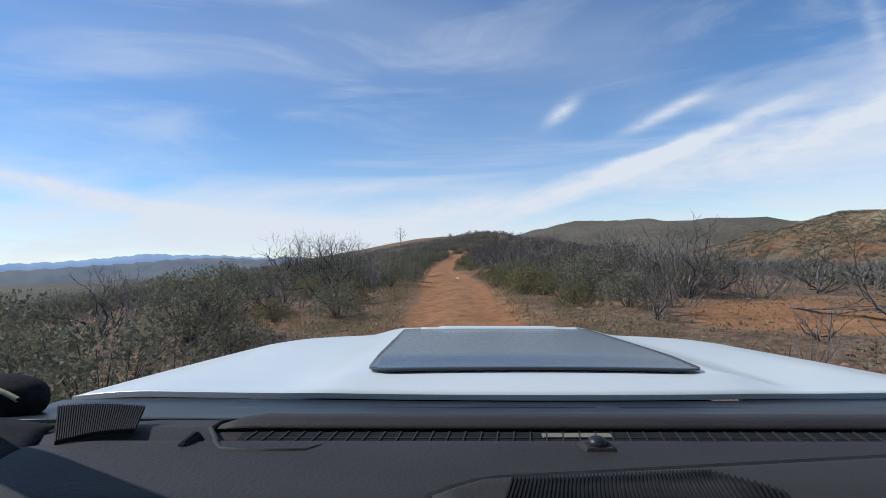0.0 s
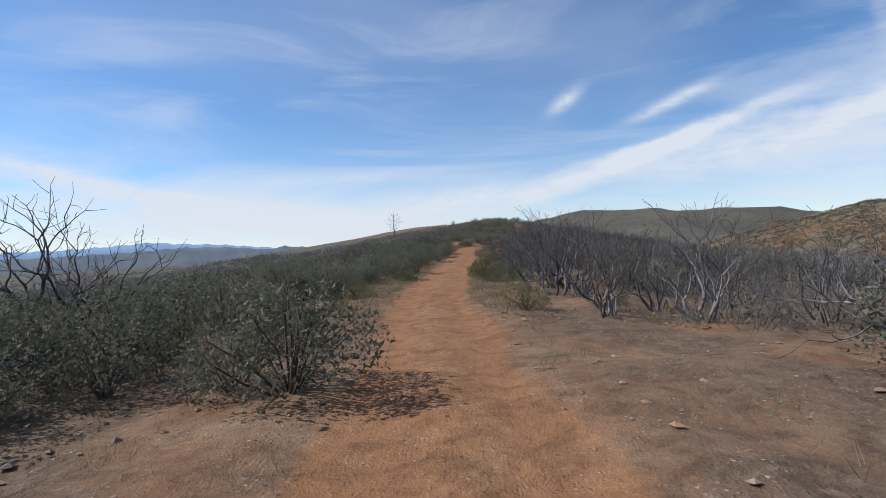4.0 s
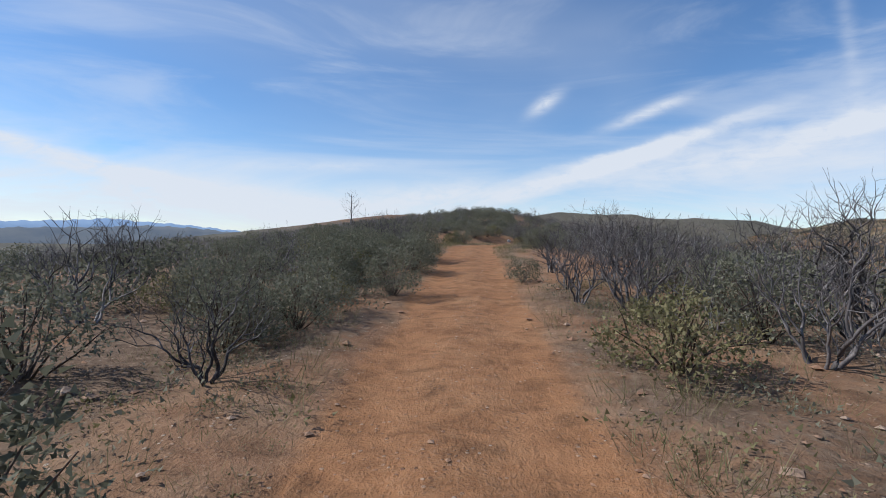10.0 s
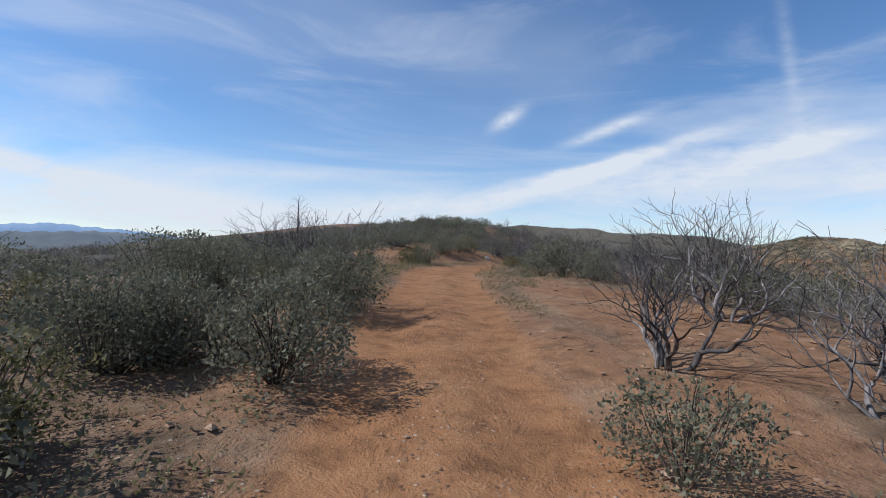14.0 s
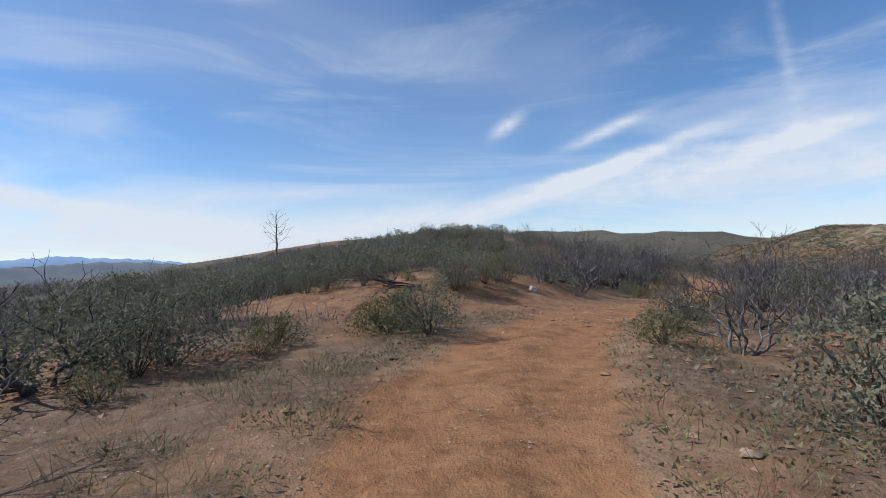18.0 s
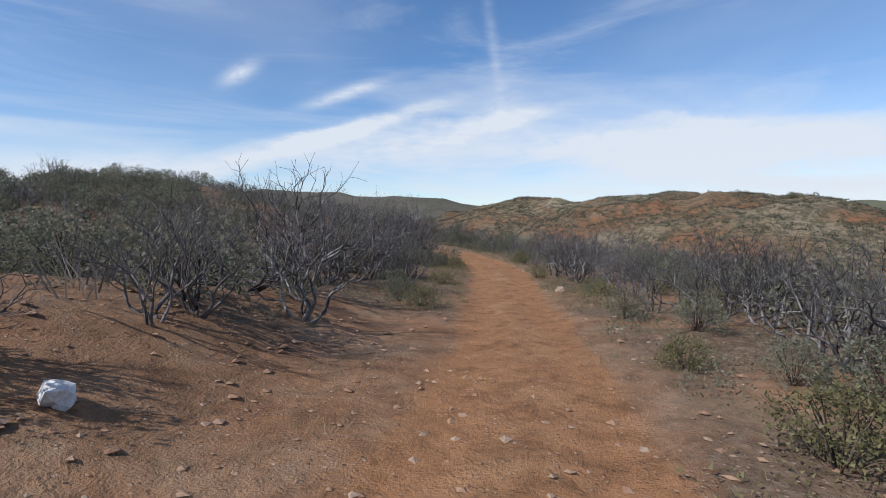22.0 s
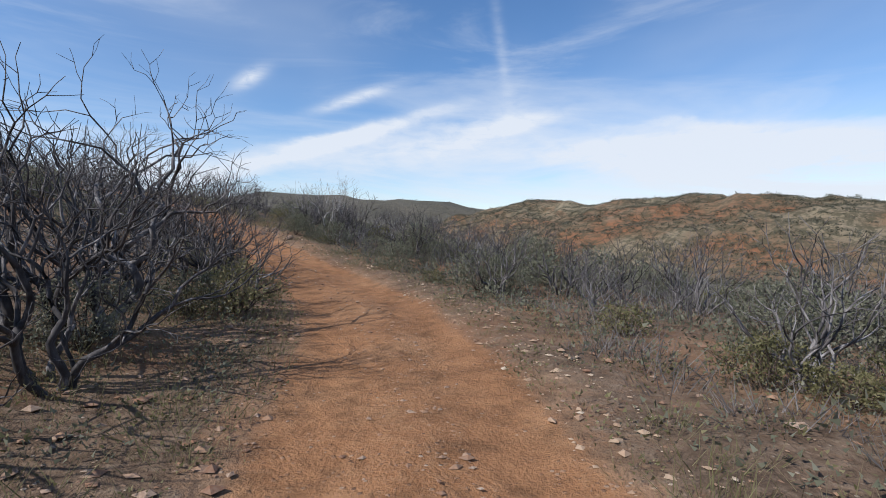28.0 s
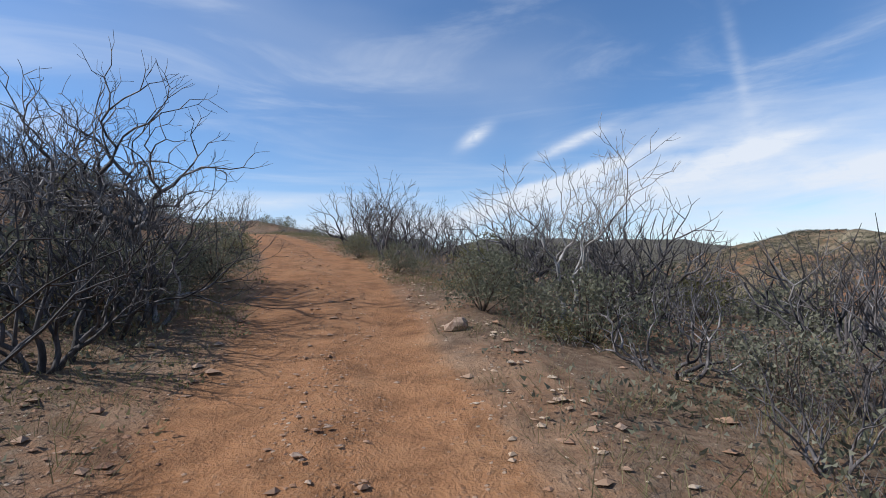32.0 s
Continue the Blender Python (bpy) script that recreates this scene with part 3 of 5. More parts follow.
def wavy(x, y, scale, seed, octaves=4):
    out, amp = np.zeros_like(x), 1.0
    rng = np.random.RandomState(seed)
    for _ in range(octaves):
        for _ in range(4):
            a = rng.rand() * 6.283
            k = 6.283 / scale * (0.7 + 0.6 * rng.rand())
            out += amp * 0.5 * np.sin((x * math.cos(a) + y * math.sin(a)) * k + rng.rand() * 6.283)
        amp *= 0.5
        scale *= 0.5
    return out * 0.6


def nearest(x, y):
    """Distance to the track (positive to its right), and the track's height there."""
    d, z, bk = np.empty(len(x)), np.empty(len(x)), np.empty(len(x))
    for i in range(0, len(x), 20000):
        s = slice(i, i + 20000)
        dx, dy = x[s, None] - track_xyz[None, :, 0], y[s, None] - track_xyz[None, :, 1]
        q = dx * dx + dy * dy
        j = q.argmin(1)
        r = np.arange(len(j))
        d[s] = np.sqrt(q[r, j]) * np.where(dx[r, j] * side_of[j, 0] + dy[r, j] * side_of[j, 1] > 0, 1, -1)
        w = 1.0 / (q + 1.0 + 0.15 * q[r, j][:, None]) ** 2
        w /= w.sum(1)[:, None]
        z[s], bk[s] = w @ track_xyz[:, 2], w @ BANK
    return d, z, bk


def ground(x, y, detail=True):
    """Height of the ground, and the soil's share of track, hill, litter and distance."""
    x, y = np.asarray(x, float).ravel(), np.asarray(y, float).ravel()
    d, zr, bk = nearest(x, y)
    ad = np.abs(d)
    out = np.maximum(ad - 7.0, 0.0)
    fall = np.where(d < 0, 0.085, np.interp(y, [45, 82, 112], [0.075, 0.12, 0.2])) * out
    fall = 34 * (1 - np.exp(-fall / 34))
    z = zr - fall
    z += np.where(d < 0, bk * smooth(1.6, 9, ad) * 6.0 * (1 - smooth(9, 30, ad)), -bk * 1.2 * np.clip(ad - 1.8, 0, 14))
    for mx, my, h, sx, sy in MOUNDS:
        z += h * np.exp(-((x - mx) / sx) ** 2 - ((y - my) / sy) ** 2) * smooth(1.4, 5.2, ad)
    hilly = np.zeros_like(x)
    away = smooth(12, 42, ad)
    z += wavy(x, y, 70, 3) * 1.8 * smooth(25, 120, ad)
    for pts, slope, tint in RIDGES:
        top = np.full_like(x, -1e3)
        for (x0, y0, z0), (x1, y1, z1) in zip(pts, pts[1:]):
            lx, ly = x1 - x0, y1 - y0
            t = np.clip(((x - x0) * lx + (y - y0) * ly) / (lx * lx + ly * ly), 0, 1)
            dist = np.hypot(x - x0 - t * lx, y - y0 - t * ly)
            hz = z0 + (z1 - z0) * t - slope * (np.sqrt(dist * dist + 18 ** 2) - 18)
            top = np.maximum(top, hz)
        gully = (0.7 - 1.6 * np.abs(wavy(x, y, 75, 11, 4))) * 5.0 if slope > 0.2 else wavy(x, y, 220, 11) * 7.0
        top = top + gully * smooth(0, 40, np.abs(top - z)) * 0.8
        k = 4.0
        m = np.clip(0.5 + 0.5 * (top - z) / k, 0, 1)
        z = z * (1 - m) + top * m + k * m * (1 - m) * 0.5
        hilly = np.maximum(hilly * (1 - m), m * tint * (smooth(-30, -12, z + 4 * wavy(x, y, 60, 19, 3)) if slope > 0.2 else 1.0))
    rut = np.exp(-((ad - 0.7) / 0.22) ** 2)
    if detail:
        rough = wavy(x, y, 3.2, 5, 3) * 0.07 + wavy(x, y, 0.9, 7, 2) * 0.022
        z += rough * smooth(1.2, 2.6, ad)
        z += np.where(ad < 3, -0.045 * rut + 0.03 * np.exp(-(ad / 0.3) ** 2) + 0.014 * wavy(x, y, 1.1, 21, 3), 0)
        z += 0.10 * np.exp(-((ad - 1.75) / 0.4) ** 2) * (0.6 + 0.5 * wavy(x, y, 4.0, 9, 2))
    half = 1.06 + 0.16 * wavy(x, y, 6.0, 13, 2)
    bare, red = np.zeros_like(x), np.zeros_like(x)
    for cx, cy, rx, ry in OPEN + BARE:
        rr = np.hypot((x - cx) / rx, (y - cy) / ry)
        here = 1 - smooth(0.75, 1.15, rr + 0.12 * wavy(x, y, 3.0, 23, 2))
        bare = np.maximum(bare, here)
        red = np.maximum(red, here * (0.85 if (cx, cy, rx, ry) in BARE else 0.45))
    onroad = np.maximum(1 - smooth(-0.35, 0.45, ad - half), red)
    litter = smooth(0.05, 0.6, 0.5 + 0.45 * wavy(x, y, 5.0, 17, 3)) * smooth(half - 0.1, half + 0.7, ad) * (1 - bare)
    return z, d, onroad, hilly, litter, away, rut * (ad < 3)


OPEN = ((3.4, 85.2, 6.5, 2.5), (5.6, 68.0, 1.9, 4.5), (1.3, 83.6, 3.0, 1.9), (3.3, 64.0, 1.5, 2.6), (10.8, 91.6, 2.2, 1.9), (8.2, 87.5, 4.0, 2.6))
BARE = ((7.4, 8.9, 3.2, 2.6), (9.8, 77.2, 2.0, 1.8))          # red soil between the shrubs


def steps(lo, hi, fine, reach, growth=1.06):
    mid = list(np.arange(lo, hi + fine, fine))
    g, a, b_ = fine, [], []
    x0, x1 = lo, mid[-1]
    while x1 < reach:
        g *= growth
        x0, x1 = x0 - g, x1 + g
        a.insert(0, x0), b_.append(x1)
    return np.array(a + mid + b_)


gx, gy = steps(-10, 40, 0.38, 4600, 1.08), steps(-3, 138, 0.45, 4600, 1.08)
# finer where the red hill stands
gx = np.sort(np.concatenate([gx[(gx < 170) | (gx > 400)], np.arange(170, 400, 5.5)]))
gy = np.sort(np.concatenate([gy[(gy < 175) | (gy > 480)], np.arange(175, 480, 6.5)]))
X, Y = np.meshgrid(gx, gy)
Z, D, R_, H_, L_, A_, U_ = ground(X, Y)
nxs, nys = len(gx), len(gy)
idx = np.arange(nxs * nys).reshape(nys, nxs)
quads = np.stack([idx[:-1, :-1], idx[:-1, 1:], idx[1:, 1:], idx[1:, :-1]], -1).reshape(-1, 4)
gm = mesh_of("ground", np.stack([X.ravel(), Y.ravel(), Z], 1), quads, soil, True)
col = gm.attributes.new("cover", "FLOAT_COLOR", "POINT")
col.data.foreach_set("color", np.stack([R_, H_, L_, np.ones_like(R_)], 1).astype(np.float32).ravel())
col = gm.attributes.new("away", "FLOAT_COLOR", "POINT")
col.data.foreach_set("color", np.stack([A_, U_, A_, np.ones_like(A_)], 1).astype(np.float32).ravel())
tagged(new("ground", gm), "orange dirt track over a scrubby ridge with red gravelly soil", "ground", kind="structure")


ZG = Z.reshape(nys, nxs)


def on_mesh(x, y):
    """Height of the ground's mesh between its grid lines."""
    i, k = np.clip(np.searchsorted(gx, x) - 1, 0, nxs - 2), np.clip(np.searchsorted(gy, y) - 1, 0, nys - 2)
    u, v = (x - gx[i]) / (gx[i + 1] - gx[i]), (y - gy[k]) / (gy[k + 1] - gy[k])
    return (ZG[k, i] * (1 - u) + ZG[k, i + 1] * u) * (1 - v) + (ZG[k + 1, i] * (1 - u) + ZG[k + 1, i + 1] * u) * v


def height_at(x, y):
    return ground(np.atleast_1d(x), np.atleast_1d(y))[0]


def mountains(name, pts, base_r, mat, label, depth=300.0):
    """A far range: azimuth to the left and elevation of its skyline in degrees, at that distance."""
    a = np.radians(np.linspace(pts[0][0], pts[-1][0], 160))
    e = np.interp(np.degrees(a), [q[0] for q in pts], [q[1] for q in pts])
    e = e + 0.05 * np.sin(a * 190) + 0.035 * np.sin(a * 417 + 1)
    v = []
    for r, f in ((base_r - depth, -1.0), (base_r - depth * 0.4, 0.55), (base_r, 1.0), (base_r + depth, -1.0)):
        h = np.where(f < 0, -60.0, base_r * np.tan(np.radians(e)) * f + 2.7)
        v.append(np.stack([-np.sin(a) * r, np.cos(a) * r, h], 1))
    k = len(a)
    f = [(i * k + j, i * k + j + 1, (i + 1) * k + j + 1, (i + 1) * k + j) for i in range(3) for j in range(k - 1)]
    tagged(new(name, mesh_of(name, np.concatenate(v), f, mat, True)), label, "mountains", kind="structure")


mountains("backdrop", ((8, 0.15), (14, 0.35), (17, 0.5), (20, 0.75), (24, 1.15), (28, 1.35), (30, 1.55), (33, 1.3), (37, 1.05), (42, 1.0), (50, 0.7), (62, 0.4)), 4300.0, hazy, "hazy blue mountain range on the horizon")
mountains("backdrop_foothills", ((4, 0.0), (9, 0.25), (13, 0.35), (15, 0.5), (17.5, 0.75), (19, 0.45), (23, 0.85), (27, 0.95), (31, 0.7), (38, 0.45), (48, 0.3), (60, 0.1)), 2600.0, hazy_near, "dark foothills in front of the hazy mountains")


# ---- plants ----
def tubes(paths, sides_of):
    """Verts and quads for many tapered tubes: paths of (points, radii)."""
    V, F, k0 = [], [], 0
    for pts, rad in paths:
        pts, rad = np.asarray(pts), np.asarray(rad)
        s = sides_of(rad[0])
        tan = np.gradient(pts, axis=0)
        tan /= np.linalg.norm(tan, axis=1)[:, None] + 1e-9
        ref = np.where(np.abs(tan[:, 2:3]) > 0.9, np.array([[1.0, 0, 0]]), np.array([[0, 0, 1.0]]))
        u = np.cross(tan, ref)
        u /= np.linalg.norm(u, axis=1)[:, None] + 1e-9
        w = np.cross(tan, u)
        ang = np.arange(s) * 2 * math.pi / s
        ring = pts[:, None, :] + rad[:, None, None] * (np.cos(ang)[None, :, None] * u[:, None, :] + np.sin(ang)[None, :, None] * w[:, None, :])
        V.append(ring.reshape(-1, 3))
        for i in range(len(pts) - 1):
            for j in range(s):
                a, b_ = k0 + i * s + j, k0 + i * s + (j + 1) % s
                F.append((a, b_, b_ + s, a + s))
        k0 += len(pts) * s
    return np.concatenate(V), np.array(F)


def turned(v, axis, ang):
    """Vector v turned about an axis by so many radians."""
    return v * math.cos(ang) + np.cross(axis, v) * math.sin(ang) + axis * np.dot(axis, v) * (1 - math.cos(ang))


def across(rng, v):
    """A unit vector at right angles to v."""
    w = np.cross(v, rng.normal(0, 1, 3))
    return w / (np.linalg.norm(w) + 1e-9)


def grow(rng, start, way, length, radius, level, out, crook, split, lift):
    """A sinuous limb that forks in two again and again; collects (level, points, radii)."""
    top, side_shoots = split
    n_ = max(4, int(length / 0.11)) if level < 2 else (3 if level < 4 and level < top else 1 if level == top < 5 else 2)
    d_, p_ = np.array(way, float), np.array(start, float)
    d_ /= np.linalg.norm(d_)
    u = across(rng, d_)
    w = np.cross(d_, u)
    ph, ph2, wave = rng.rand() * 6.283, rng.rand() * 6.283, rng.uniform(4.0, 8.0)
    end = 0.72 if level < top else 0.34
    pts, rad, kids = [p_.copy()], [radius], []
    for i in range(1, n_ + 1):
        s = i / n_
        d_ = d_ + np.array([0, 0, lift]) + rng.normal(0, crook * 0.42, 3)
        d_ /= np.linalg.norm(d_)
        q = d_ + crook * 1.7 * (u * math.cos(ph + s * length * wave) + w * math.cos(ph2 + s * length * wave * 1.3))
        q /= np.linalg.norm(q)
        p_ = p_ + q * length / n_
        if p_[2] < 0.05 and level:
            p_[2], d_[2] = 0.05, abs(d_[2]) + 0.2
        pts.append(p_.copy()), rad.append(max(radius * (1 - (1 - end) * s), 0.0032))
        if level < top and 0.3 < s < 0.95 and rng.rand() < side_shoots:
            kids.append((p_.copy(), turned(d_, across(rng, d_), rng.uniform(0.6, 1.1)), rad[-1] * 0.62, rng.uniform(0.4, 0.7)))
    out.append((level, pts, rad))
    if level < top:
        ax, a = across(rng, d_), rng.uniform(0.25, 0.62)
        kids.append((p_.copy(), turned(d_, ax, a), rad[-1] * 0.9, rng.uniform(0.66, 0.95)))
        kids.append((p_.copy(), turned(d_, ax, a - rng.uniform(0.7, 1.15)), rad[-1] * 0.8, rng.uniform(0.55, 0.9)))
        for kp, kd, kr, kl in kids:
            grow(rng, kp, kd, length * kl, max(kr, 0.0052), level + 1, out, crook, split, lift)


def dead_shrub(seed, height, spread, stems, levels=5, mat=None, crook=0.2, thick=0.055, fork=0.06, lift=0.05):
    """A bare burnt shrub: its limbs, and its twigs that turn upwards."""
    rng = np.random.RandomState(seed)
    out = []
    for s in range(stems):
        a = s * 6.283 / stems + rng.uniform(-0.5, 0.5)
        lean = rng.uniform(0.25, 1.15) * spread
        way = np.array([math.cos(a) * lean, math.sin(a) * lean, 1.0])
        grow(rng, (math.cos(a) * 0.07, math.sin(a) * 0.07, -0.15), way, height * rng.uniform(0.30, 0.42), thick * rng.uniform(0.7, 1.15), 0, out, crook, (levels, fork), lift)
    limbs = [(p_, r_) for l_, p_, r_ in out if l_ <= 1]
    twigs = [(p_, r_) for l_, p_, r_ in out if l_ > 1]
    side = lambda r_: 6 if r_ > 0.035 else (4 if r_ > 0.02 else 3)
    mats = mat or bark_burnt
    a_, f_ = tubes(limbs, side)
    c_, g_ = tubes(twigs, side)
    k = height / max(c_[:, 2].max(), a_[:, 2].max())
    k3 = np.array([max(k, 0.8 * k + 0.2), max(k, 0.8 * k + 0.2), k])
    return mesh_of("trunk", a_ * k3, f_, mats, True), mesh_of("crown", c_ * k3, g_, mats, True)


def leaf_cloud(rng, centres, radii, count, size, mat, squash=0.75, flop=0.5):
    """Small pointed leaves round many twig ends."""
    pick = rng.randint(0, len(centres), count)
    c, r = np.asarray(centres)[pick], np.asarray(radii)[pick]
    d = rng.normal(0, 1, (count, 3))
    d /= np.linalg.norm(d, axis=1)[:, None]
    pos = c + d * (r * rng.rand(count) ** 0.4)[:, None] * np.array([1, 1, squash])
    pos[:, 2] = np.maximum(pos[:, 2], 0.02)
    ax = d + rng.normal(0, flop, (count, 3)) + np.array([0, 0, 0.35])
    ax /= np.linalg.norm(ax, axis=1)[:, None]
    wd = np.cross(ax, rng.normal(0, 1, (count, 3)))
    wd /= np.linalg.norm(wd, axis=1)[:, None]
    s = size * rng.uniform(0.6, 1.4, count)[:, None]
    v = np.stack([pos - wd * s * 0.32, pos + wd * s * 0.32 + ax * s * 0.25, pos + ax * s], 1).reshape(-1, 3)
    f = np.arange(count * 3).reshape(-1, 3)
    return mesh_of("crown", v, f, mat)


def green_bush(seed, height, width, leaf, count, size):
    """A low leafy bush: its stems and its leaves, in close clumps over an uneven dome."""
    rng = np.random.RandomState(seed)
    ends, reach_, stems = [], [], []
    for i in range(46):
        a, q = rng.rand() * 6.283, rng.rand() ** 0.5
        lump = rng.uniform(0.72, 1.05)
        tip = np.array([math.cos(a) * width * 0.46 * q, math.sin(a) * width * 0.46 * q, height * math.sqrt(max(0.05, 1 - 0.86 * q * q)) * lump * 0.9])
        ends += [tip, tip * np.array([0.97, 0.97, rng.uniform(0.25, 0.7)])]
        reach_ += [width * rng.uniform(0.07, 0.13), width * rng.uniform(0.09, 0.15)]
        if i % 3 == 0:
            mid = tip * np.array([0.5, 0.5, 0.5]) + rng.normal(0, 0.04, 3)
            stems.append(([(0, 0, -0.1), mid, tip * 0.96], [0.016, 0.010, 0.004]))
        if i % 9 == 0:
            bare_ = tip * np.array([1.05, 1.05, 1.2]) + rng.normal(0, 0.06, 3)
            stems.append(([tip * 0.7, (tip * 0.7 + bare_) / 2 + rng.normal(0, 0.04, 3), bare_], [0.007, 0.006, 0.003]))
    v, f = tubes(stems, lambda r_: 3)
    fol = leaf_cloud(rng, ends, reach_, count, size, leaf, 0.8)
    return mesh_of("trunk", v, f, bark_live, True), fol


DEAD_KINDS = [
    ("burnt_shrub", dead_shrub(1, 2.0, 0.8, 6), "burnt leafless shrub with twisted dark and silver limbs", "shrub"),
    ("burnt_shrub", dead_shrub(2, 1.7, 1.1, 7), "burnt leafless shrub with spreading charred limbs", "shrub"),
    ("burnt_shrub", dead_shrub(3, 2.4, 0.55, 5, 5, None, 0.22, 0.06), "tall burnt shrub with bare upright branches", "shrub"),
    ("dead_shrub", dead_shrub(4, 1.6, 1.0, 6, 5, bark_grey, 0.15, 0.036, 0.04, 0.06), "dead grey shrub with a dense tangle of bare twigs", "shrub"),
    ("dead_shrub", dead_shrub(5, 1.3, 1.3, 6, 5, bark_grey, 0.17, 0.034, 0.03, 0.06), "low dead grey shrub with a tangle of bare twigs", "shrub"),
    ("burnt_shrub", dead_shrub(6, 1.9, 1.4, 5, 5, bark_burnt, 0.24, 0.065, 0.07, 0.04), "burnt shrub with crooked half-fallen limbs", "shrub"),
    ("dead_shrub", dead_shrub(9, 2.75, 0.55, 3, 6, bark_pale, 0.22, 0.05, 0.03, 0.05), "tall bleached dead shrub with fine bare twigs", "shrub"),
    ("burnt_tree", dead_shrub(61, 3.6, 0.55, 3, 6, bark_burnt, 0.27, 0.10, 0.05, 0.045), "tall burnt shrubby tree with a charred twisted trunk", "tree"),
    ("burnt_tree", dead_shrub(66, 3.3, 0.85, 4, 6, bark_burnt, 0.28, 0.09, 0.09, 0.035), "burnt shrubby tree with wide sinuous bare limbs", "tree"),
    ("burnt_tree", dead_shrub(71, 2.3, 2.6, 4, 5, bark_burnt, 0.22, 0.085, 0.12, 0.02), "burnt shrubby tree with long low spreading limbs", "tree"),
]
LIGHT_KINDS = [
    ("burnt_shrub", dead_shrub(21, 1.9, 0.9, 6, 4, bark_burnt, 0.2, 0.045, 0.05), "burnt leafless shrub with bare crooked limbs", "shrub"),
    ("dead_shrub", dead_shrub(22, 1.5, 1.1, 6, 4, bark_grey, 0.16, 0.03, 0.03), "dead grey shrub with bare spreading twigs", "shrub"),
    ("dead_shrub", dead_shrub(23, 1.7, 0.8, 6, 4, bark_grey, 0.16, 0.03, 0.03), "upright dead grey shrub with bare twigs", "shrub"),
    ("burnt_shrub", dead_shrub(24, 1.4, 1.2, 6, 4, bark_burnt, 0.2, 0.036, 0.04), "low burnt shrub with bare spreading limbs", "shrub"),
]
FAR_KINDS = [("dead_shrub", dead_shrub(31 + k, 1.6, 1.0, 6, 3, bark_grey, 0.16, 0.03, 0.03), "dead grey shrub", "shrub") for k in range(3)]
GREEN_KINDS = [
    ("green_bush", green_bush(11, 1.0, 1.5, leaf_green, 2600, 0.046), "low bush with grey-green leaves", "bush"),
    ("green_bush", green_bush(12, 0.75, 1.3, leaf_olive, 2200, 0.042), "low spreading bush with olive-green leaves", "bush"),
    ("green_bush", green_bush(13, 1.35, 1.8, leaf_green, 3600, 0.050), "rounded bush with grey-green leaves", "bush"),
    ("green_bush", green_bush(14, 0.5, 0.9, leaf_olive, 1300, 0.036), "small low bush with olive-green leaves", "bush"),
]
MASS_KINDS = [("green_bush", green_bush(41 + k, 1.0 + 0.15 * k, 1.7, leaf_green, 1150, 0.082), "grey-green bush", "bush") for k in range(3)]
SPREAD, LIMB_POINTS = {}, {}


def near_track(x, y):
    q = (track_xyz[:, 0] - x) ** 2 + (track_xyz[:, 1] - y) ** 2
    j = int(q.argmin())
    s = (x - track_xyz[j, 0]) * side_of[j, 0] + (y - track_xyz[j, 1]) * side_of[j, 1]
    return math.sqrt(q[j]) * (1 if s > 0 else -1), j


def plant(kinds, i, x, y, scale, turn, tilt=(0, 0), label="", sink=0.0, clear=1.2):
    name, meshes, text, cat = kinds[i]
    reach_ = scale * max(max(math.hypot(v.co.x, v.co.y) for v in me.vertices) for me in meshes) if name not in SPREAD or i not in SPREAD[name] else scale * SPREAD[name][i]
    SPREAD.setdefault(name, {})[i] = reach_ / scale
    d0, j = near_track(x, y)
    want = (1.05 if name == "green_bush" else 0.75) + (0.5 if name == "green_bush" else 0.3) * reach_
    want = want if clear > 1 else min(want, 1.15)
    out_ = side_of[j] * (1 if d0 > 0 else -1)
    if abs(d0) < want:
        push = min(want - abs(d0), 1.8)
        x, y = x + out_[0] * push, y + out_[1] * push
    if name != "green_bush" and abs(d0) < 6.0:           # no limb reaches over the wheel ruts
        co_ = LIMB_POINTS.setdefault((name, i, id(meshes[0])), np.array([v.co[:] for me in meshes for v in list(me.vertices)[::9]]))
        ca, sa = math.cos(radians(turn)) * scale, math.sin(radians(turn)) * scale
        px, py = co_[:, 0] * ca - co_[:, 1] * sa, co_[:, 0] * sa + co_[:, 1] * ca
        for _ in range(3):
            q = (track_xyz[None, 60:, 0] - px[:, None] - x) ** 2 + (track_xyz[None, 60:, 1] - py[:, None] - y) ** 2
            lack = clear - math.sqrt(q.min())
            if lack > 0.05:
                x, y = x + out_[0] * (lack + 0.1), y + out_[1] * (lack + 0.1)
    z = float(height_at(x, y)[0]) - sink
    m = pose(x, y, z, tilt[0], tilt[1], turn) @ Matrix.Diagonal((scale, scale, scale, 1))
    ob = new(name)
    ob.empty_display_size = 0.2
    for me in meshes:
        part(me.name.split(".")[0], me, ob)
    ob.matrix_basis = m
    tagged(ob, label or text, cat, group="scrub beside the track")
    return ob


# plants that stand out beside the track: kind, x, y, height scale, turn
for i, x, y, s, turn in SHRUBS:
    plant(DEAD_KINDS, i, x, y, s, turn, clear=0.75)
for i, x, y, s, turn in BUSHES:
    plant(GREEN_KINDS, i, x, y, s, turn)

# bushy trees on the crest of the red hill
for x, y, s, turn in ((322.5, 200.0, 3.4, 20), (325.0, 189.5, 2.4, 130), (318.0, 236.0, 1.9, 250)):
    plant(GREEN_KINDS, 2, x, y, s, turn, label="dark bushy tree on the crest of the red hill", sink=0.4)

# the rest of the scrub: thick near the track
rng = np.random.RandomState(42)
stand = [(q[1], q[2], 0.9) for q in SHRUBS] + [(q[1], q[2], 0.6) for q in BUSHES]


def free(x, y, gap):
    return all((x - a) ** 2 + (y - b_) ** 2 > (gap * 0.5 + r * 0.6) ** 2 for a, b_, r in stand)


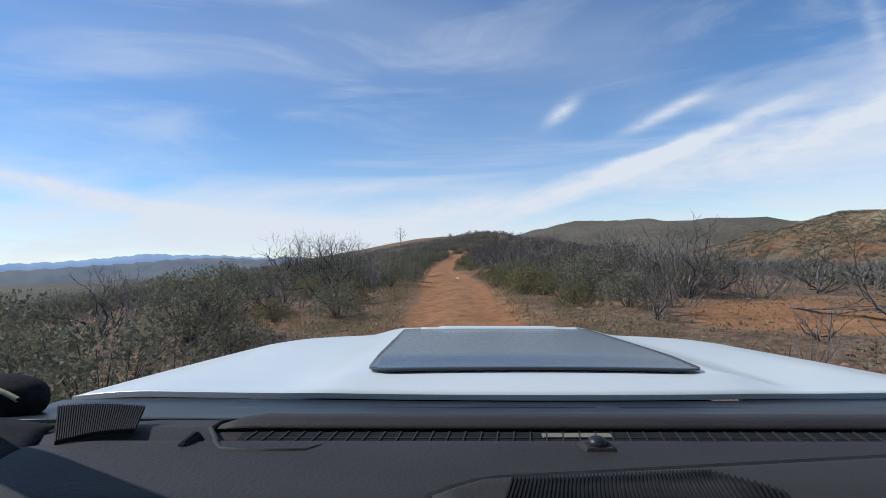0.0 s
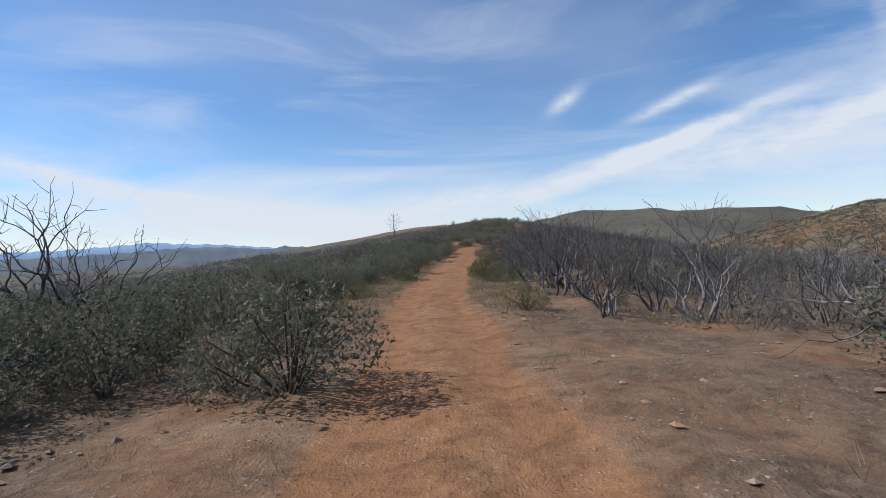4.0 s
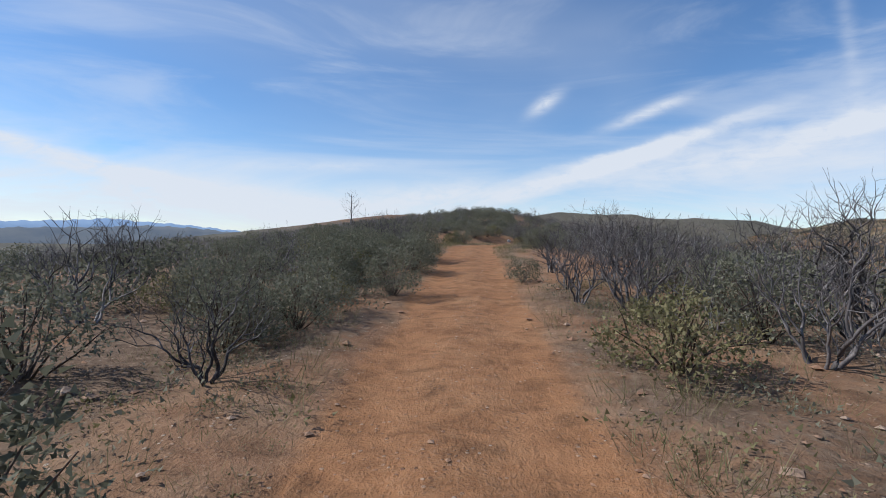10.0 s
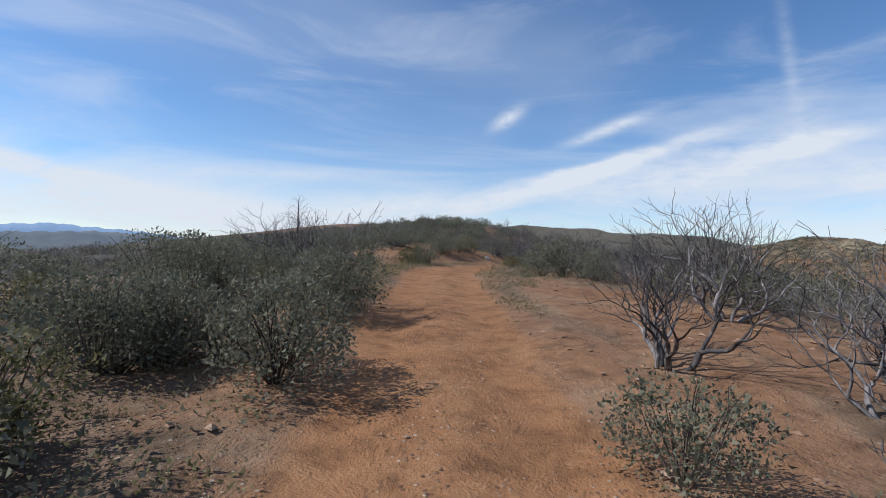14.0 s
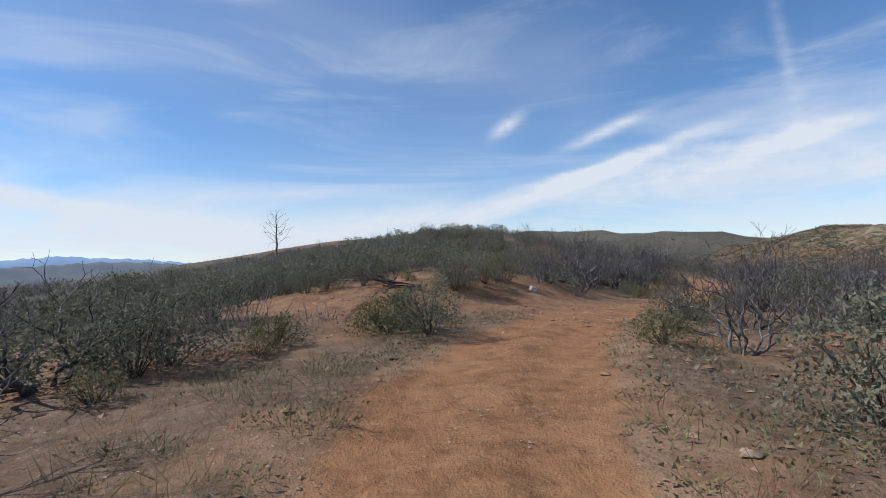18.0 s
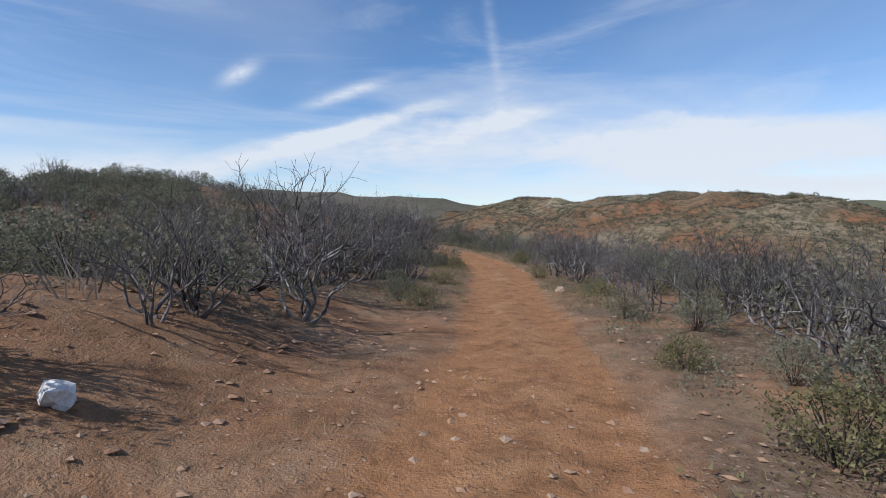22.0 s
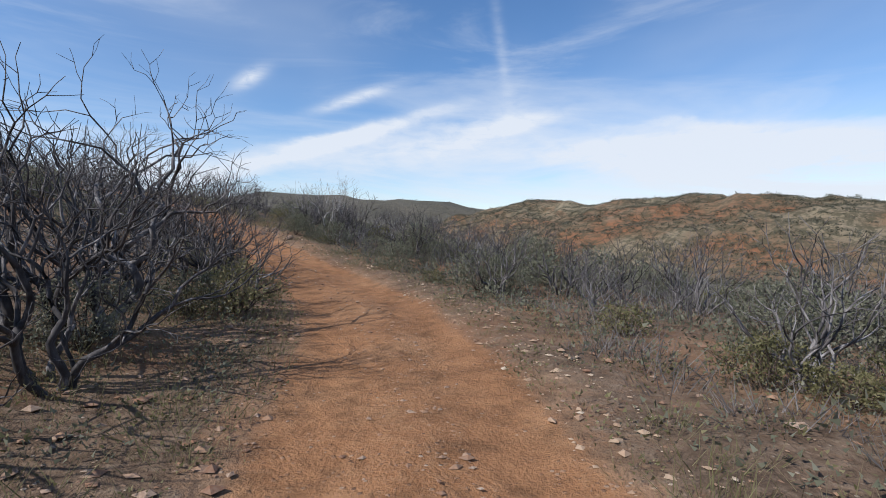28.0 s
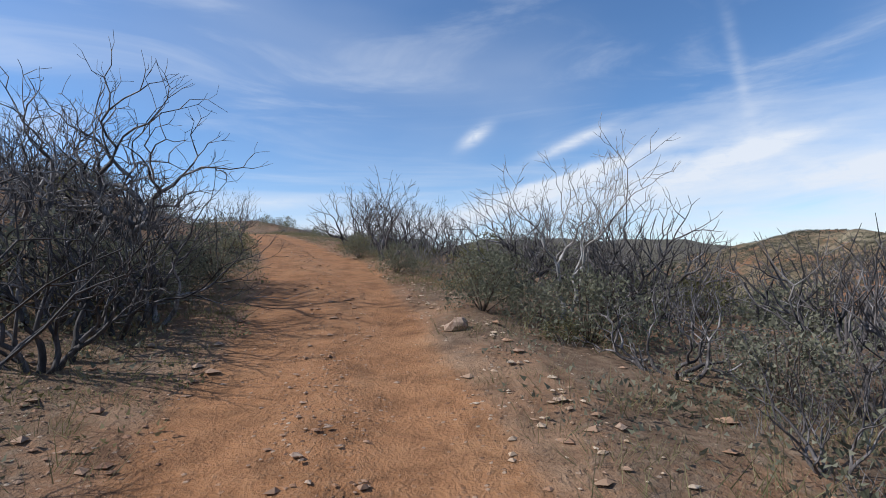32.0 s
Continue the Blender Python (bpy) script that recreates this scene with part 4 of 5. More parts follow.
def scatter(count, kinds, weights, lo, hi, gap, smin, smax, power, sides=(-1, 1), span=(100, 400)):
    made = tries = 0
    while made < count and tries < count * 40:
        tries += 1
        j = rng.randint(span[0], min(span[1], len(track_xyz) - 30))
        d = (lo + (hi - lo) * rng.rand() ** power) * rng.choice(sides)
        x, y = track_xyz[j, :2] + side_of[j] * d
        dd = nearest(np.array([x]), np.array([y]))[0][0]
        if abs(dd) < lo or math.hypot(x - 1.5, y - 2.0) < 5.0 and kinds is not GREEN_KINDS or any(np.hypot((x - cx) / rx, (y - cy) / ry) < 1.05 for cx, cy, rx, ry in OPEN) or not free(x, y, gap):
            continue
        if kinds is not GREEN_KINDS and wavy(np.array([x]), np.array([y]), 14.0, 31, 2)[0] < -0.25:
            continue
        stand.append((x, y, gap * 0.5))
        how = (rng.choice(len(kinds), p=weights), x, y, rng.uniform(smin, smax), rng.uniform(0, 360), (rng.uniform(-8, 8), rng.uniform(-8, 8)))
        if all(np.hypot((x - cx) / rx, (y - cy) / ry) > 1.1 for cx, cy, rx, ry in BARE):
            plant(kinds, *how)
        made += 1


# leafy bushes close together on the shaded side of the first stretch
scatter(70, GREEN_KINDS, (0.45, 0.1, 0.45, 0.0), 2.4, 6.5, 0.2, 0.75, 1.1, 1.1, (-1,), (120, 265))
scatter(60, LIGHT_KINDS, (0.4, 0.2, 0.2, 0.2), 2.8, 9.0, 0.8, 0.65, 1.0, 1.0)
scatter(70, LIGHT_KINDS, (0.25, 0.25, 0.25, 0.25), 3.2, 13.0, 0.6, 0.8, 1.15, 1.0, (1,), (120, 265))
scatter(44, LIGHT_KINDS, (0.3, 0.25, 0.3, 0.15), 2.9, 10.0, 0.6, 0.8, 1.2, 1.0, (-1, 1), (290, 400))
scatter(120, LIGHT_KINDS, (0.25, 0.25, 0.25, 0.25), 5.0, 22.0, 0.8, 0.7, 1.15, 1.1)
scatter(95, GREEN_KINDS, (0.3, 0.3, 0.0, 0.4), 1.7, 4.5, 0.4, 0.6, 1.1, 1.0)
scatter(68, GREEN_KINDS, (0.35, 0.15, 0.4, 0.1), 2.6, 7.0, 0.3, 0.65, 1.1, 1.1)

# close scrub on the slope below the climb
CLIMB = tuple(int(np.argmin(np.abs(track_xyz[:, 1] - y))) for y in (92, 132))
scatter(46, GREEN_KINDS, (0.4, 0.2, 0.3, 0.1), 2.6, 13.0, 0.3, 0.7, 1.15, 0.9, (1,), CLIMB)
scatter(34, LIGHT_KINDS, (0.2, 0.3, 0.3, 0.2), 2.9, 14.0, 0.5, 0.8, 1.15, 0.9, (1,), CLIMB)

# ---- far scrub, too dense to count ----
def scrub(name, count, lo, hi, size, mat, label, seed, blades, thin_, reach=None, power=1.5, cap=1.6, fine=1.0):
    """Clumps of small leaves (thin_ 0) or of bare rods (thin_ 1), strewn beside the track or over a stretch of country."""
    r = np.random.RandomState(seed)
    if reach:
        x, y = r.uniform(reach[0], reach[1], count), r.uniform(reach[2], reach[3], count)
    else:
        j = r.randint(20, len(track_xyz) - 10, count)
        d = (lo + (hi - lo) * r.rand(count) ** power) * r.choice((-1, 1), count)
        x, y = track_xyz[j, 0] + side_of[j, 0] * d, track_xyz[j, 1] + side_of[j, 1] * d
    z, dd, _, hl, _, _, _ = ground(x, y)
    z = on_mesh(x, y) - 0.03 * size
    keep = (np.abs(dd) > lo * 0.97) & (wavy(x, y, 26.0, seed + 1, 3) > (-0.55 if lo > 5 else -0.35))
    if reach:
        keep &= wavy(x, y, 60.0, seed + 2, 4) + 0.5 * r.rand(count) > (-0.1 + 0.5 * hl if name != "hillside_scrub" else -0.25)
    for cx, cy, rx, ry in OPEN + BARE if name not in ("clearing_weeds", "open_soil_weeds") else ():
        keep &= np.hypot((x - cx) / rx, (y - cy) / ry) > 1.0
    x, y, z = x[keep], y[keep], z[keep]
    k = len(x)
    sz = size * r.uniform(0.5, 1.4, k) * np.minimum(1 + np.abs(dd[keep]) / 300, cap)
    n_ = k * blades
    c = np.repeat(np.stack([x, y, z], 1), blades, 0)
    s = np.repeat(sz, blades)[:, None]
    a = r.rand(n_) * 6.283
    q = r.rand(n_) ** 0.5
    dome = np.stack([np.cos(a) * q, np.sin(a) * q, (1 - 0.7 * q * q) * r.rand(n_)], 1)
    if thin_:
        dome[:, 2] *= 0.35
    base_ = c + dome * s * np.array([0.75, 0.75, 0.62])
    way = dome * np.array([1, 1, 0.4]) + r.normal(0, 0.5, (n_, 3))
    way[:, 2] = np.abs(way[:, 2]) + (0.9 if thin_ else 0.25)
    way /= np.linalg.norm(way, axis=1)[:, None]
    wd = np.cross(way, r.normal(0, 1, (n_, 3)))
    wd /= np.linalg.norm(wd, axis=1)[:, None]
    ln = s * (r.uniform(0.3, 0.85, (n_, 1)) if thin_ else r.uniform(0.12, 0.3, (n_, 1)) * fine)
    wid = ln * (0.02 * fine if thin_ else 0.33)
    v = np.stack([base_ - wd * wid, base_ + wd * wid, base_ + way * ln], 1).reshape(-1, 3)
    tagged(new(name, mesh_of(name, v, np.arange(n_ * 3).reshape(-1, 3), mat)), label, "scrub", kind="stuff")


scrub("low_herbs", 5200, 1.65, 7.5, 0.42, leaf_green, "low grey-green herbs and sprouts between the shrubs", 47, 46, 0, power=1.1, fine=0.42)
scrub("undergrowth", 3600, 4.2, 24.0, 0.62, leaf_green, "dense grey-green undergrowth between the shrubs", 50, 56, 0, power=1.1, fine=0.42)
scrub("roadside_weeds", 5200, 1.3, 3.6, 0.30, leaf_olive, "low olive-green weeds along the edge of the track", 48, 30, 1, power=1.2, fine=0.6)
scrub("verge_herbs", 5200, 1.18, 3.0, 0.26, leaf_olive, "low olive-green herbs crowding the edge of the track", 46, 26, 0, power=1.4, fine=0.55)
scrub("bare_undergrowth", 3000, 4.0, 30.0, 0.9, twig_far, "tangle of bare dead stems between the shrubs", 49, 60, 1, power=1.2, fine=0.7)
scrub("clearing_weeds", 700, 1.4, 9.0, 0.17, leaf_dry, "sparse dry weeds on the bare soil of the clearing", 57, 16, 1, (-4.0, 12.0, 81.0, 90.0), fine=0.7)
scrub("leafy_scrub", 6500, 14.0, 110.0, 0.95, leaf_far, "grey-green scrub covering the slopes of the ridge", 51, 34, 0)
scrub("bare_scrub", 4200, 22.0, 110.0, 1.3, twig_far, "bare dead scrub covering the slopes of the ridge", 52, 32, 1)
scrub("valley_scrub", 9000, 90.0, 420.0, 1.5, leaf_far, "grey-green scrub on the valley sides", 53, 18, 0, (-420, 520, -60, 700), cap=1.5)
scrub("hillside_scrub", 24000, 90.0, 420.0, 1.2, leaf_far, "dark scrub dotted over the red hill", 54, 12, 0, (190, 420, 130, 500), cap=1.3, fine=1.7)
scrub("valley_slope_scrub", 8000, 24.0, 300.0, 1.1, leaf_far, "grey-green scrub on the slope above the valley", 58, 16, 0, (40, 210, 40, 380), cap=1.3, fine=1.3)
scrub("open_soil_weeds", 420, 2.0, 20.0, 0.24, leaf_olive, "sparse low weeds on bare red soil", 59, 24, 0, (3.8, 11.5, 5.5, 12.0), fine=0.55)
scrub("climb_herbs", 1500, 1.95, 20.0, 0.55, leaf_green, "dense grey-green undergrowth crowding the climbing track", 67, 50, 0, (22.0, 36.0, 98.0, 134.0), fine=0.42)
scrub("climb_stems", 420, 2.2, 20.0, 0.42, twig_far, "tangle of bare grey stems beside the climbing track", 68, 46, 1, (26.0, 37.0, 98.0, 134.0), fine=0.7)
scrub("distant_scrub", 9000, 300.0, 1500.0, 2.2, leaf_far, "scrub on the distant hills", 55, 10, 0, (-900, 1000, 250, 1300), cap=1.5)
scrub("dry_grass", 9000, 1.2, 6.0, 0.2, leaf_dry, "tufts of dry grass and weeds along the verges", 56, 14, 1, power=1.5, fine=0.7)


def thicket(name, count, lo, hi, kinds, label, seed, smin, smax, mat=None, crown_only=False, region=None):
    """Many shrubs joined, where they stand too close to count; beside the track or over a region."""
    r = np.random.RandomState(seed)
    j = r.randint(40, len(track_xyz) - 10, count)
    d = (lo + (hi - lo) * r.rand(count) ** 1.3) * r.choice((-1, 1), count)
    x, y = track_xyz[j, 0] + side_of[j, 0] * d, track_xyz[j, 1] + side_of[j, 1] * d
    if region:
        x, y = r.uniform(region[0], region[1], count), r.uniform(region[2], region[3], count)
    z, dd = on_mesh(x, y), ground(x, y)[1]
    V, F, k0 = [], [], 0
    for i in np.nonzero(np.abs(dd) > lo * 0.95)[0]:
        if any(np.hypot((x[i] - cx) / rx, (y[i] - cy) / ry) < 1.15 for cx, cy, rx, ry in OPEN + BARE):
            continue
        for me in kinds[r.randint(len(kinds))][1][1 if crown_only else 0:]:
            co_ = np.empty(len(me.vertices) * 3, np.float32)
            me.vertices.foreach_get("co", co_)
            li = np.empty(len(me.loops), np.int32)
            me.loops.foreach_get("vertex_index", li)
            a, s = r.rand() * 6.283, r.uniform(smin, smax)
            co_ = co_.reshape(-1, 3) * s
            V.append(np.stack([co_[:, 0] * math.cos(a) - co_[:, 1] * math.sin(a) + x[i], co_[:, 0] * math.sin(a) + co_[:, 1] * math.cos(a) + y[i], co_[:, 2] + z[i]], 1))
            fc = li.reshape(len(me.polygons), -1)
            if crown_only:
                fc = fc[r.rand(len(fc)) < 0.85]
            F.append(fc + k0)
            k0 += len(co_)
    tagged(new(name, mesh_of(name, np.concatenate(V), np.concatenate(F), mat or bark_grey, not crown_only)), label, "scrub", kind="stuff")


thicket("dead_thicket", 150, 13.0, 42.0, FAR_KINDS, "thicket of dead grey shrubs on the ridge", 71, 0.6, 1.0)
thicket("green_thicket", 420, 5.0, 22.0, MASS_KINDS, "close-grown grey-green bushes covering the ridge", 72, 0.7, 1.15, leaf_green, True)
thicket("knoll_bushes", 260, 4.0, 19.0, MASS_KINDS, "close-grown green bushes covering the knoll", 73, 0.75, 1.2, leaf_green, True, (-14.0, 12.0, 89.5, 124.0))
thicket("clearing_bushes", 60, 3.0, 19.0, MASS_KINDS, "grey-green bushes behind the clearing", 75, 0.7, 1.1, leaf_green, True, (-12.0, 2.5, 86.8, 94.0))
thicket("slope_bushes", 150, 3.2, 30.0, MASS_KINDS, "grey-green bushes on the slope below the track", 76, 0.6, 1.1, leaf_green, True, (16.0, 62.0, 84.0, 132.0))
thicket("slope_thicket", 90, 3.6, 13.0, FAR_KINDS, "grey leafless thicket beside the curve of the track", 74, 0.75, 1.1, None, False, (12.0, 40.0, 80.0, 122.0))


def stones(name, count, lo, hi, smin, smax, mat, label, seed, region=None, span=(80, 30), sides=(-1, 1)):
    r = np.random.RandomState(seed)
    j = r.randint(span[0], len(track_xyz) - span[1], count)
    d = r.uniform(lo, hi, count) * r.choice(sides, count)
    along = r.uniform(-0.35, 0.35, count)
    x, y = track_xyz[j, 0] + side_of[j, 0] * d + head[j, 0] * along, track_xyz[j, 1] + side_of[j, 1] * d + head[j, 1] * along
    if region:
        x, y = r.uniform(region[0], region[1], count), r.uniform(region[2], region[3], count)
    z = ground(x, y)[0]
    octa = np.array([(1, 0, 0), (0, 1, 0), (-1, 0, 0), (0, -1, 0), (0.15, 0.1, 0.7), (0, 0, -0.7)])
    tri = np.array([(0, 1, 4), (1, 2, 4), (2, 3, 4), (3, 0, 4), (1, 0, 5), (2, 1, 5), (3, 2, 5), (0, 3, 5)])
    s = smin * (smax / smin) ** (r.rand(count) ** 2.5)
    a = r.rand(count) * 6.283
    v = octa[None] * (1 + r.uniform(-0.35, 0.35, (count, 6, 3))) * s[:, None, None] * np.array([1, 0.75, 0.5])
    vx_, vy_ = v[..., 0] * np.cos(a)[:, None] - v[..., 1] * np.sin(a)[:, None], v[..., 0] * np.sin(a)[:, None] + v[..., 1] * np.cos(a)[:, None]
    v = np.stack([vx_ + x[:, None], vy_ + y[:, None], v[..., 2] + (z + s * 0.12)[:, None]], -1)
    f = (tri[None] + (np.arange(count) * 6)[:, None, None]).reshape(-1, 3)
    tagged(new(name, mesh_of(name, v.reshape(-1, 3), f, mat)), label, "stones", kind="stuff")


stones("track_gravel", 9000, 0.0, 1.6, 0.008, 0.034, stone_mat, "loose gravel on the dirt track", 61)
stones("berm_gravel", 2000, 1.05, 1.9, 0.014, 0.07, pale_gravel, "pale gravel heaped along the edge of the climbing track", 64, None, (int(np.argmin(np.abs(track_xyz[:, 1] - 95))), 60), (1,))
UPHILL = (int(np.argmin(np.abs(track_xyz[:, 1] - 97))), 70)
stones("crown_gravel", 1700, 0.0, 0.36, 0.012, 0.055, stone_mat, "reddish gravel left proud between the ruts of the climb", 65, None, UPHILL)
stones("bank_gravel", 2600, 1.05, 2.6, 0.014, 0.075, stone_mat, "reddish gravel on the bank beside the climb", 66, None, UPHILL, (-1,))
stones("clearing_rubble", 4200, 0.0, 1.0, 0.014, 0.075, stone_mat, "reddish stones strewn over the bare clearing", 63, (-5.0, 11.0, 80.0, 92.0))
stones("verge_rubble", 15000, 1.0, 7.0, 0.014, 0.095, stone_mat, "stones and rubble along the verges", 62)


# ---- single things beside the track ----
def stone(name, x, y, size, mat, label, seed, flat=0.6, sink=0.25):
    r = np.random.RandomState(seed)
    bm = bmesh.new()
    bmesh.ops.create_icosphere(bm, subdivisions=2, radius=1.0)
    for v in bm.verts:
        k = 1 + 0.6 * noise.noise(v.co * 1.3 + Vector((seed, 0, 0))) + r.uniform(-0.07, 0.07)
        v.co = Vector((v.co.x * size[0] * k, v.co.y * size[1] * k, v.co.z * size[2] * k))
    me = bpy.data.meshes.new(name)
    bm.to_mesh(me), bm.free()
    me.materials.append(mat)
    ob = new(name, me)
    ob.matrix_basis = pose(x, y, float(height_at(x, y)[0]) + size[2] * (1 - sink) - size[2] * 0.35, 0, 0, r.uniform(0, 360))
    return tagged(ob, label, "stone")


stone("boulder", 6.85, 87.64, (0.15, 0.11, 0.11), pale_stone, "pale whitish boulder at the edge of the clearing", 3)
stone("flat_stone", 0.62, 23.9, (0.19, 0.09, 0.035), pale_stone, "pale flat stone lying on the dirt track", 4, sink=0.0)
stone("boulder", 27.5, 123.7, (0.11, 0.10, 0.09), stone_mat, "pale stone on the edge of the climbing track", 5)
stone("boulder", 27.6, 118.3, (0.13, 0.10, 0.09), stone_mat, "brown stone on the edge of the climbing track", 6)
stone("boulder", 19.8, 93.1, (0.14, 0.11, 0.08), stone_mat, "grey stone under dead shrubs beside the track", 7)
stone("boulder", 18.4, 93.4, (0.15, 0.12, 0.1), stone_mat, "brown stone on the verge of the track", 8)
stone("boulder", 1.95, 49.8, (0.15, 0.13, 0.12), stone_mat, "round brown stone under roadside bushes", 9)
stone("boulder", -4.3, 52.9, (0.12, 0.1, 0.08), stone_mat, "small brown stone on the verge of the track", 10)

# a lone dead tree on the skyline, and dead stems on the knoll
rngt = np.random.RandomState(8)
limbs_ = [(0, [(0.05 * math.sin(k * 1.7), 0.04 * math.cos(k * 2.3), -0.3 + k * 0.46) for k in range(13)], [0.16 - 0.0105 * k for k in range(13)])]
for k in range(17):
    zb = 1.7 + k * 0.22
    ab = k * 2.4 + rngt.uniform(-0.4, 0.4)
    grow(rngt, (0.0, 0.0, zb), (math.cos(ab) * 0.8, math.sin(ab) * 0.8, 0.55), 1.25 - 0.045 * k, 0.030 - 0.001 * k, 2, limbs_, 0.14, (4, 0.12), 0.03)
trunk_v, trunk_f = tubes([(p_, r_) for l_, p_, r_ in limbs_ if l_ == 0], lambda r_: 7)
crown_v, crown_f = tubes([(p_ * np.array([1, 1, 1]), r_) for l_, p_, r_ in ((a, np.asarray(b_), c) for a, b_, c in limbs_) if l_ > 0], lambda r_: 4 if r_ > 0.012 else 3)
lone = new("dead_tree")
k_ = 6.5 / max(trunk_v[:, 2].max(), crown_v[:, 2].max())
squeeze = np.array([k_ * 0.95, k_ * 0.95, k_])
part("trunk", mesh_of("trunk", trunk_v * squeeze, trunk_f, bark_grey, True), lone)
part("crown", mesh_of("crown", crown_v * squeeze, crown_f, bark_grey, True), lone)
lone.matrix_basis = pose(-11.1, 134.5, float(height_at(-11.1, 134.5)[0]) - 0.35, 0, 0, 30)
tagged(lone, "lone bare dead tree standing above the scrub on the ridge", "tree")


def fallen(x, y, length, radius, turn, label, seed, lift=-0.01, levels=3, mat=bark_grey):
    r = np.random.RandomState(seed)
    out = []
    grow(r, (0, 0, radius * 0.8), (1.0, 0.0, 0.12), length, radius, 0, out, 0.12, (levels, 0.1), lift)
    squash = min(1.0, 0.85 / max(float(np.asarray(p_)[:, 2].max()) for _, p_, _ in out))
    z0 = float(height_at(x, y)[0])
    ob = new("fallen_branch")
    ob.matrix_basis = pose(x, y, z0, 0, 0, turn)
    for nm, test in (("trunk", lambda q: q == 0), ("twig_tangle", lambda q: q > 0)):
        v_, f_ = tubes([(np.asarray(p_), r_) for l_, p_, r_ in out if test(l_)], lambda q: 6 if q > 0.03 else 3)
        v_[:, 2] = np.maximum(v_[:, 2] * squash, -0.02)
        part(nm, mesh_of(nm, v_, f_, mat, True), ob)
    return tagged(ob, label, "branch")


felled = new("fallen_shrub")
for me in dead_shrub(51, 3.0, 0.34, 3, 5, bark_burnt, 0.22, 0.065, 0.08, 0.0):
    part(me.name.split(".")[0], me, felled)
felled.matrix_basis = pose(2.85, 85.15, float(height_at(2.85, 85.15)[0]) + 0.10, 0, -80, 4) @ Matrix.Diagonal((0.36, 1, 1, 1))
tagged(felled, "uprooted dead shrub lying on the red soil of the clearing", "shrub")
fallen(17.3, 102.6, 1.5, 0.06, 20, "bleached broken branch lying beside the track", 2)
fallen(10.6, 95.6, 1.8, 0.06, 150, "bleached fallen branch under burnt shrubs", 3)
fallen(23.2, 118.2, 1.4, 0.035, 70, "bleached broken branch on the cut bank", 4)
fallen(6.5, 9.6, 1.8, 0.07, -78, "long charred branch lying on bare red ground", 5, mat=bark_burnt)

# ---- the car, as it stands at the start of the drive ----
paint, n, b = material("white_car_paint", 0.32, 0.0, 0.5)
wn = n.noise(place_of(n), 3.0, 4.0, 0.6)
n.link(n.ramp(wn, (0.3, (0.53, 0.565, 0.555)), (0.7, (0.57, 0.605, 0.595))), b.inputs["Base Color"])
b.inputs["Coat Weight"].default_value, b.inputs["Coat Roughness"].default_value = 0.2, 0.12
tint, n, b = material("dark_tinted_panel", 0.22, 0.0, 0.5)
tn = n.noise(place_of(n), 6.0, 4.0, 0.6)
n.link(n.ramp(tn, (0.3, (0.028, 0.033, 0.040)), (0.7, (0.045, 0.050, 0.058))), b.inputs["Base Color"])
plastic, n, b = material("grained_dash_plastic", 0.68, 0.0, 0.25)
pn = n.noise(place_of(n), 190.0, 3.0, 0.6)
ps = n.noise(place_of(n), 5.0, 4.0, 0.6)
n.link(n.ramp(ps, (0.3, (0.022, 0.020, 0.0195)), (0.7, (0.031, 0.0285, 0.028))), b.inputs["Base Color"])
bump(n, b, pn, 0.6, 0.002)
frit, n, b = material("dark_glossy_glass_edge", 0.4, 0.0, 0.25)
fn = n.noise(n.scaled(place_of(n), (2.0, 14.0, 14.0)), 3.0, 4.0, 0.6)
n.link(n.ramp(fn, (0.35, (0.012, 0.015, 0.018)), (0.6, (0.022, 0.028, 0.033)), (0.7, (0.05, 0.06, 0.068))), b.inputs["Base Color"])
amber, n, b = material("pale_amber_rim", 0.4, 0.0, 0.4)
an = n.noise(place_of(n), 30.0, 3.0, 0.6)
n.link(n.ramp(an, (0.3, (0.34, 0.34, 0.20)), (0.7, (0.44, 0.43, 0.27))), b.inputs["Base Color"])
black, n, b = material("black_trim", 0.85, 0.0, 0.08)
bn = n.noise(place_of(n), 60.0, 3.0, 0.6)
n.link(n.ramp(bn, (0.3, (0.010, 0.010, 0.011)), (0.7, (0.020, 0.020, 0.022))), b.inputs["Base Color"])
rubber, n, b = material("tyre_rubber", 0.9, 0.0, 0.2)
rn = n.noise(place_of(n), 40.0, 3.0, 0.6)
n.link(n.ramp(rn, (0.3, (0.018, 0.017, 0.016)), (0.7, (0.05, 0.04, 0.033))), b.inputs["Base Color"])
steel, n, b = material("wheel_steel", 0.4, 0.9, 0.5)
b.inputs["Base Color"].default_value = (0.35, 0.35, 0.36, 1)
brass, n, b = material("dull_yellow_strip", 0.5, 0.3, 0.4)
b.inputs["Base Color"].default_value = (0.22, 0.2, 0.13, 1)
car = new("car")
# the driver's eye is the car's origin; its nose points a little above the lens axis
car.matrix_basis = pose(*PATH[0][1:]) @ pose(0, 0, 0, -90, 0, 0) @ pose(0, 0, 0, 1.70, 0, -0.25)
tagged(car, "white off-road car with a dark tinted bonnet panel", "car")
MID = 0.21                                # the car's centre line, right of the eye
Y0, Y1 = 1.05, 2.26                       # rear and front edge of the bonnet


def hood_half(v):
    return 1.06 - 0.13 * v ** 1.2


def hood_z(x, y):
    """Height of the bonnet under the eye."""
    v = max(0.0, min(1.0, (y - Y0) / (Y1 - Y0)))
    u = abs(x - MID) / hood_half(v)
    z = -0.336 - 0.115 * v ** 1.05 - 0.010 * u * u - 0.016 * max(0.0, u - 0.8) ** 2 / 0.04
    z += 0.026 * (1 - float(smooth(0.425, 0.58, abs(x - MID) + 0.03 * v))) * float(smooth(0.0, 0.10, v))
    return z


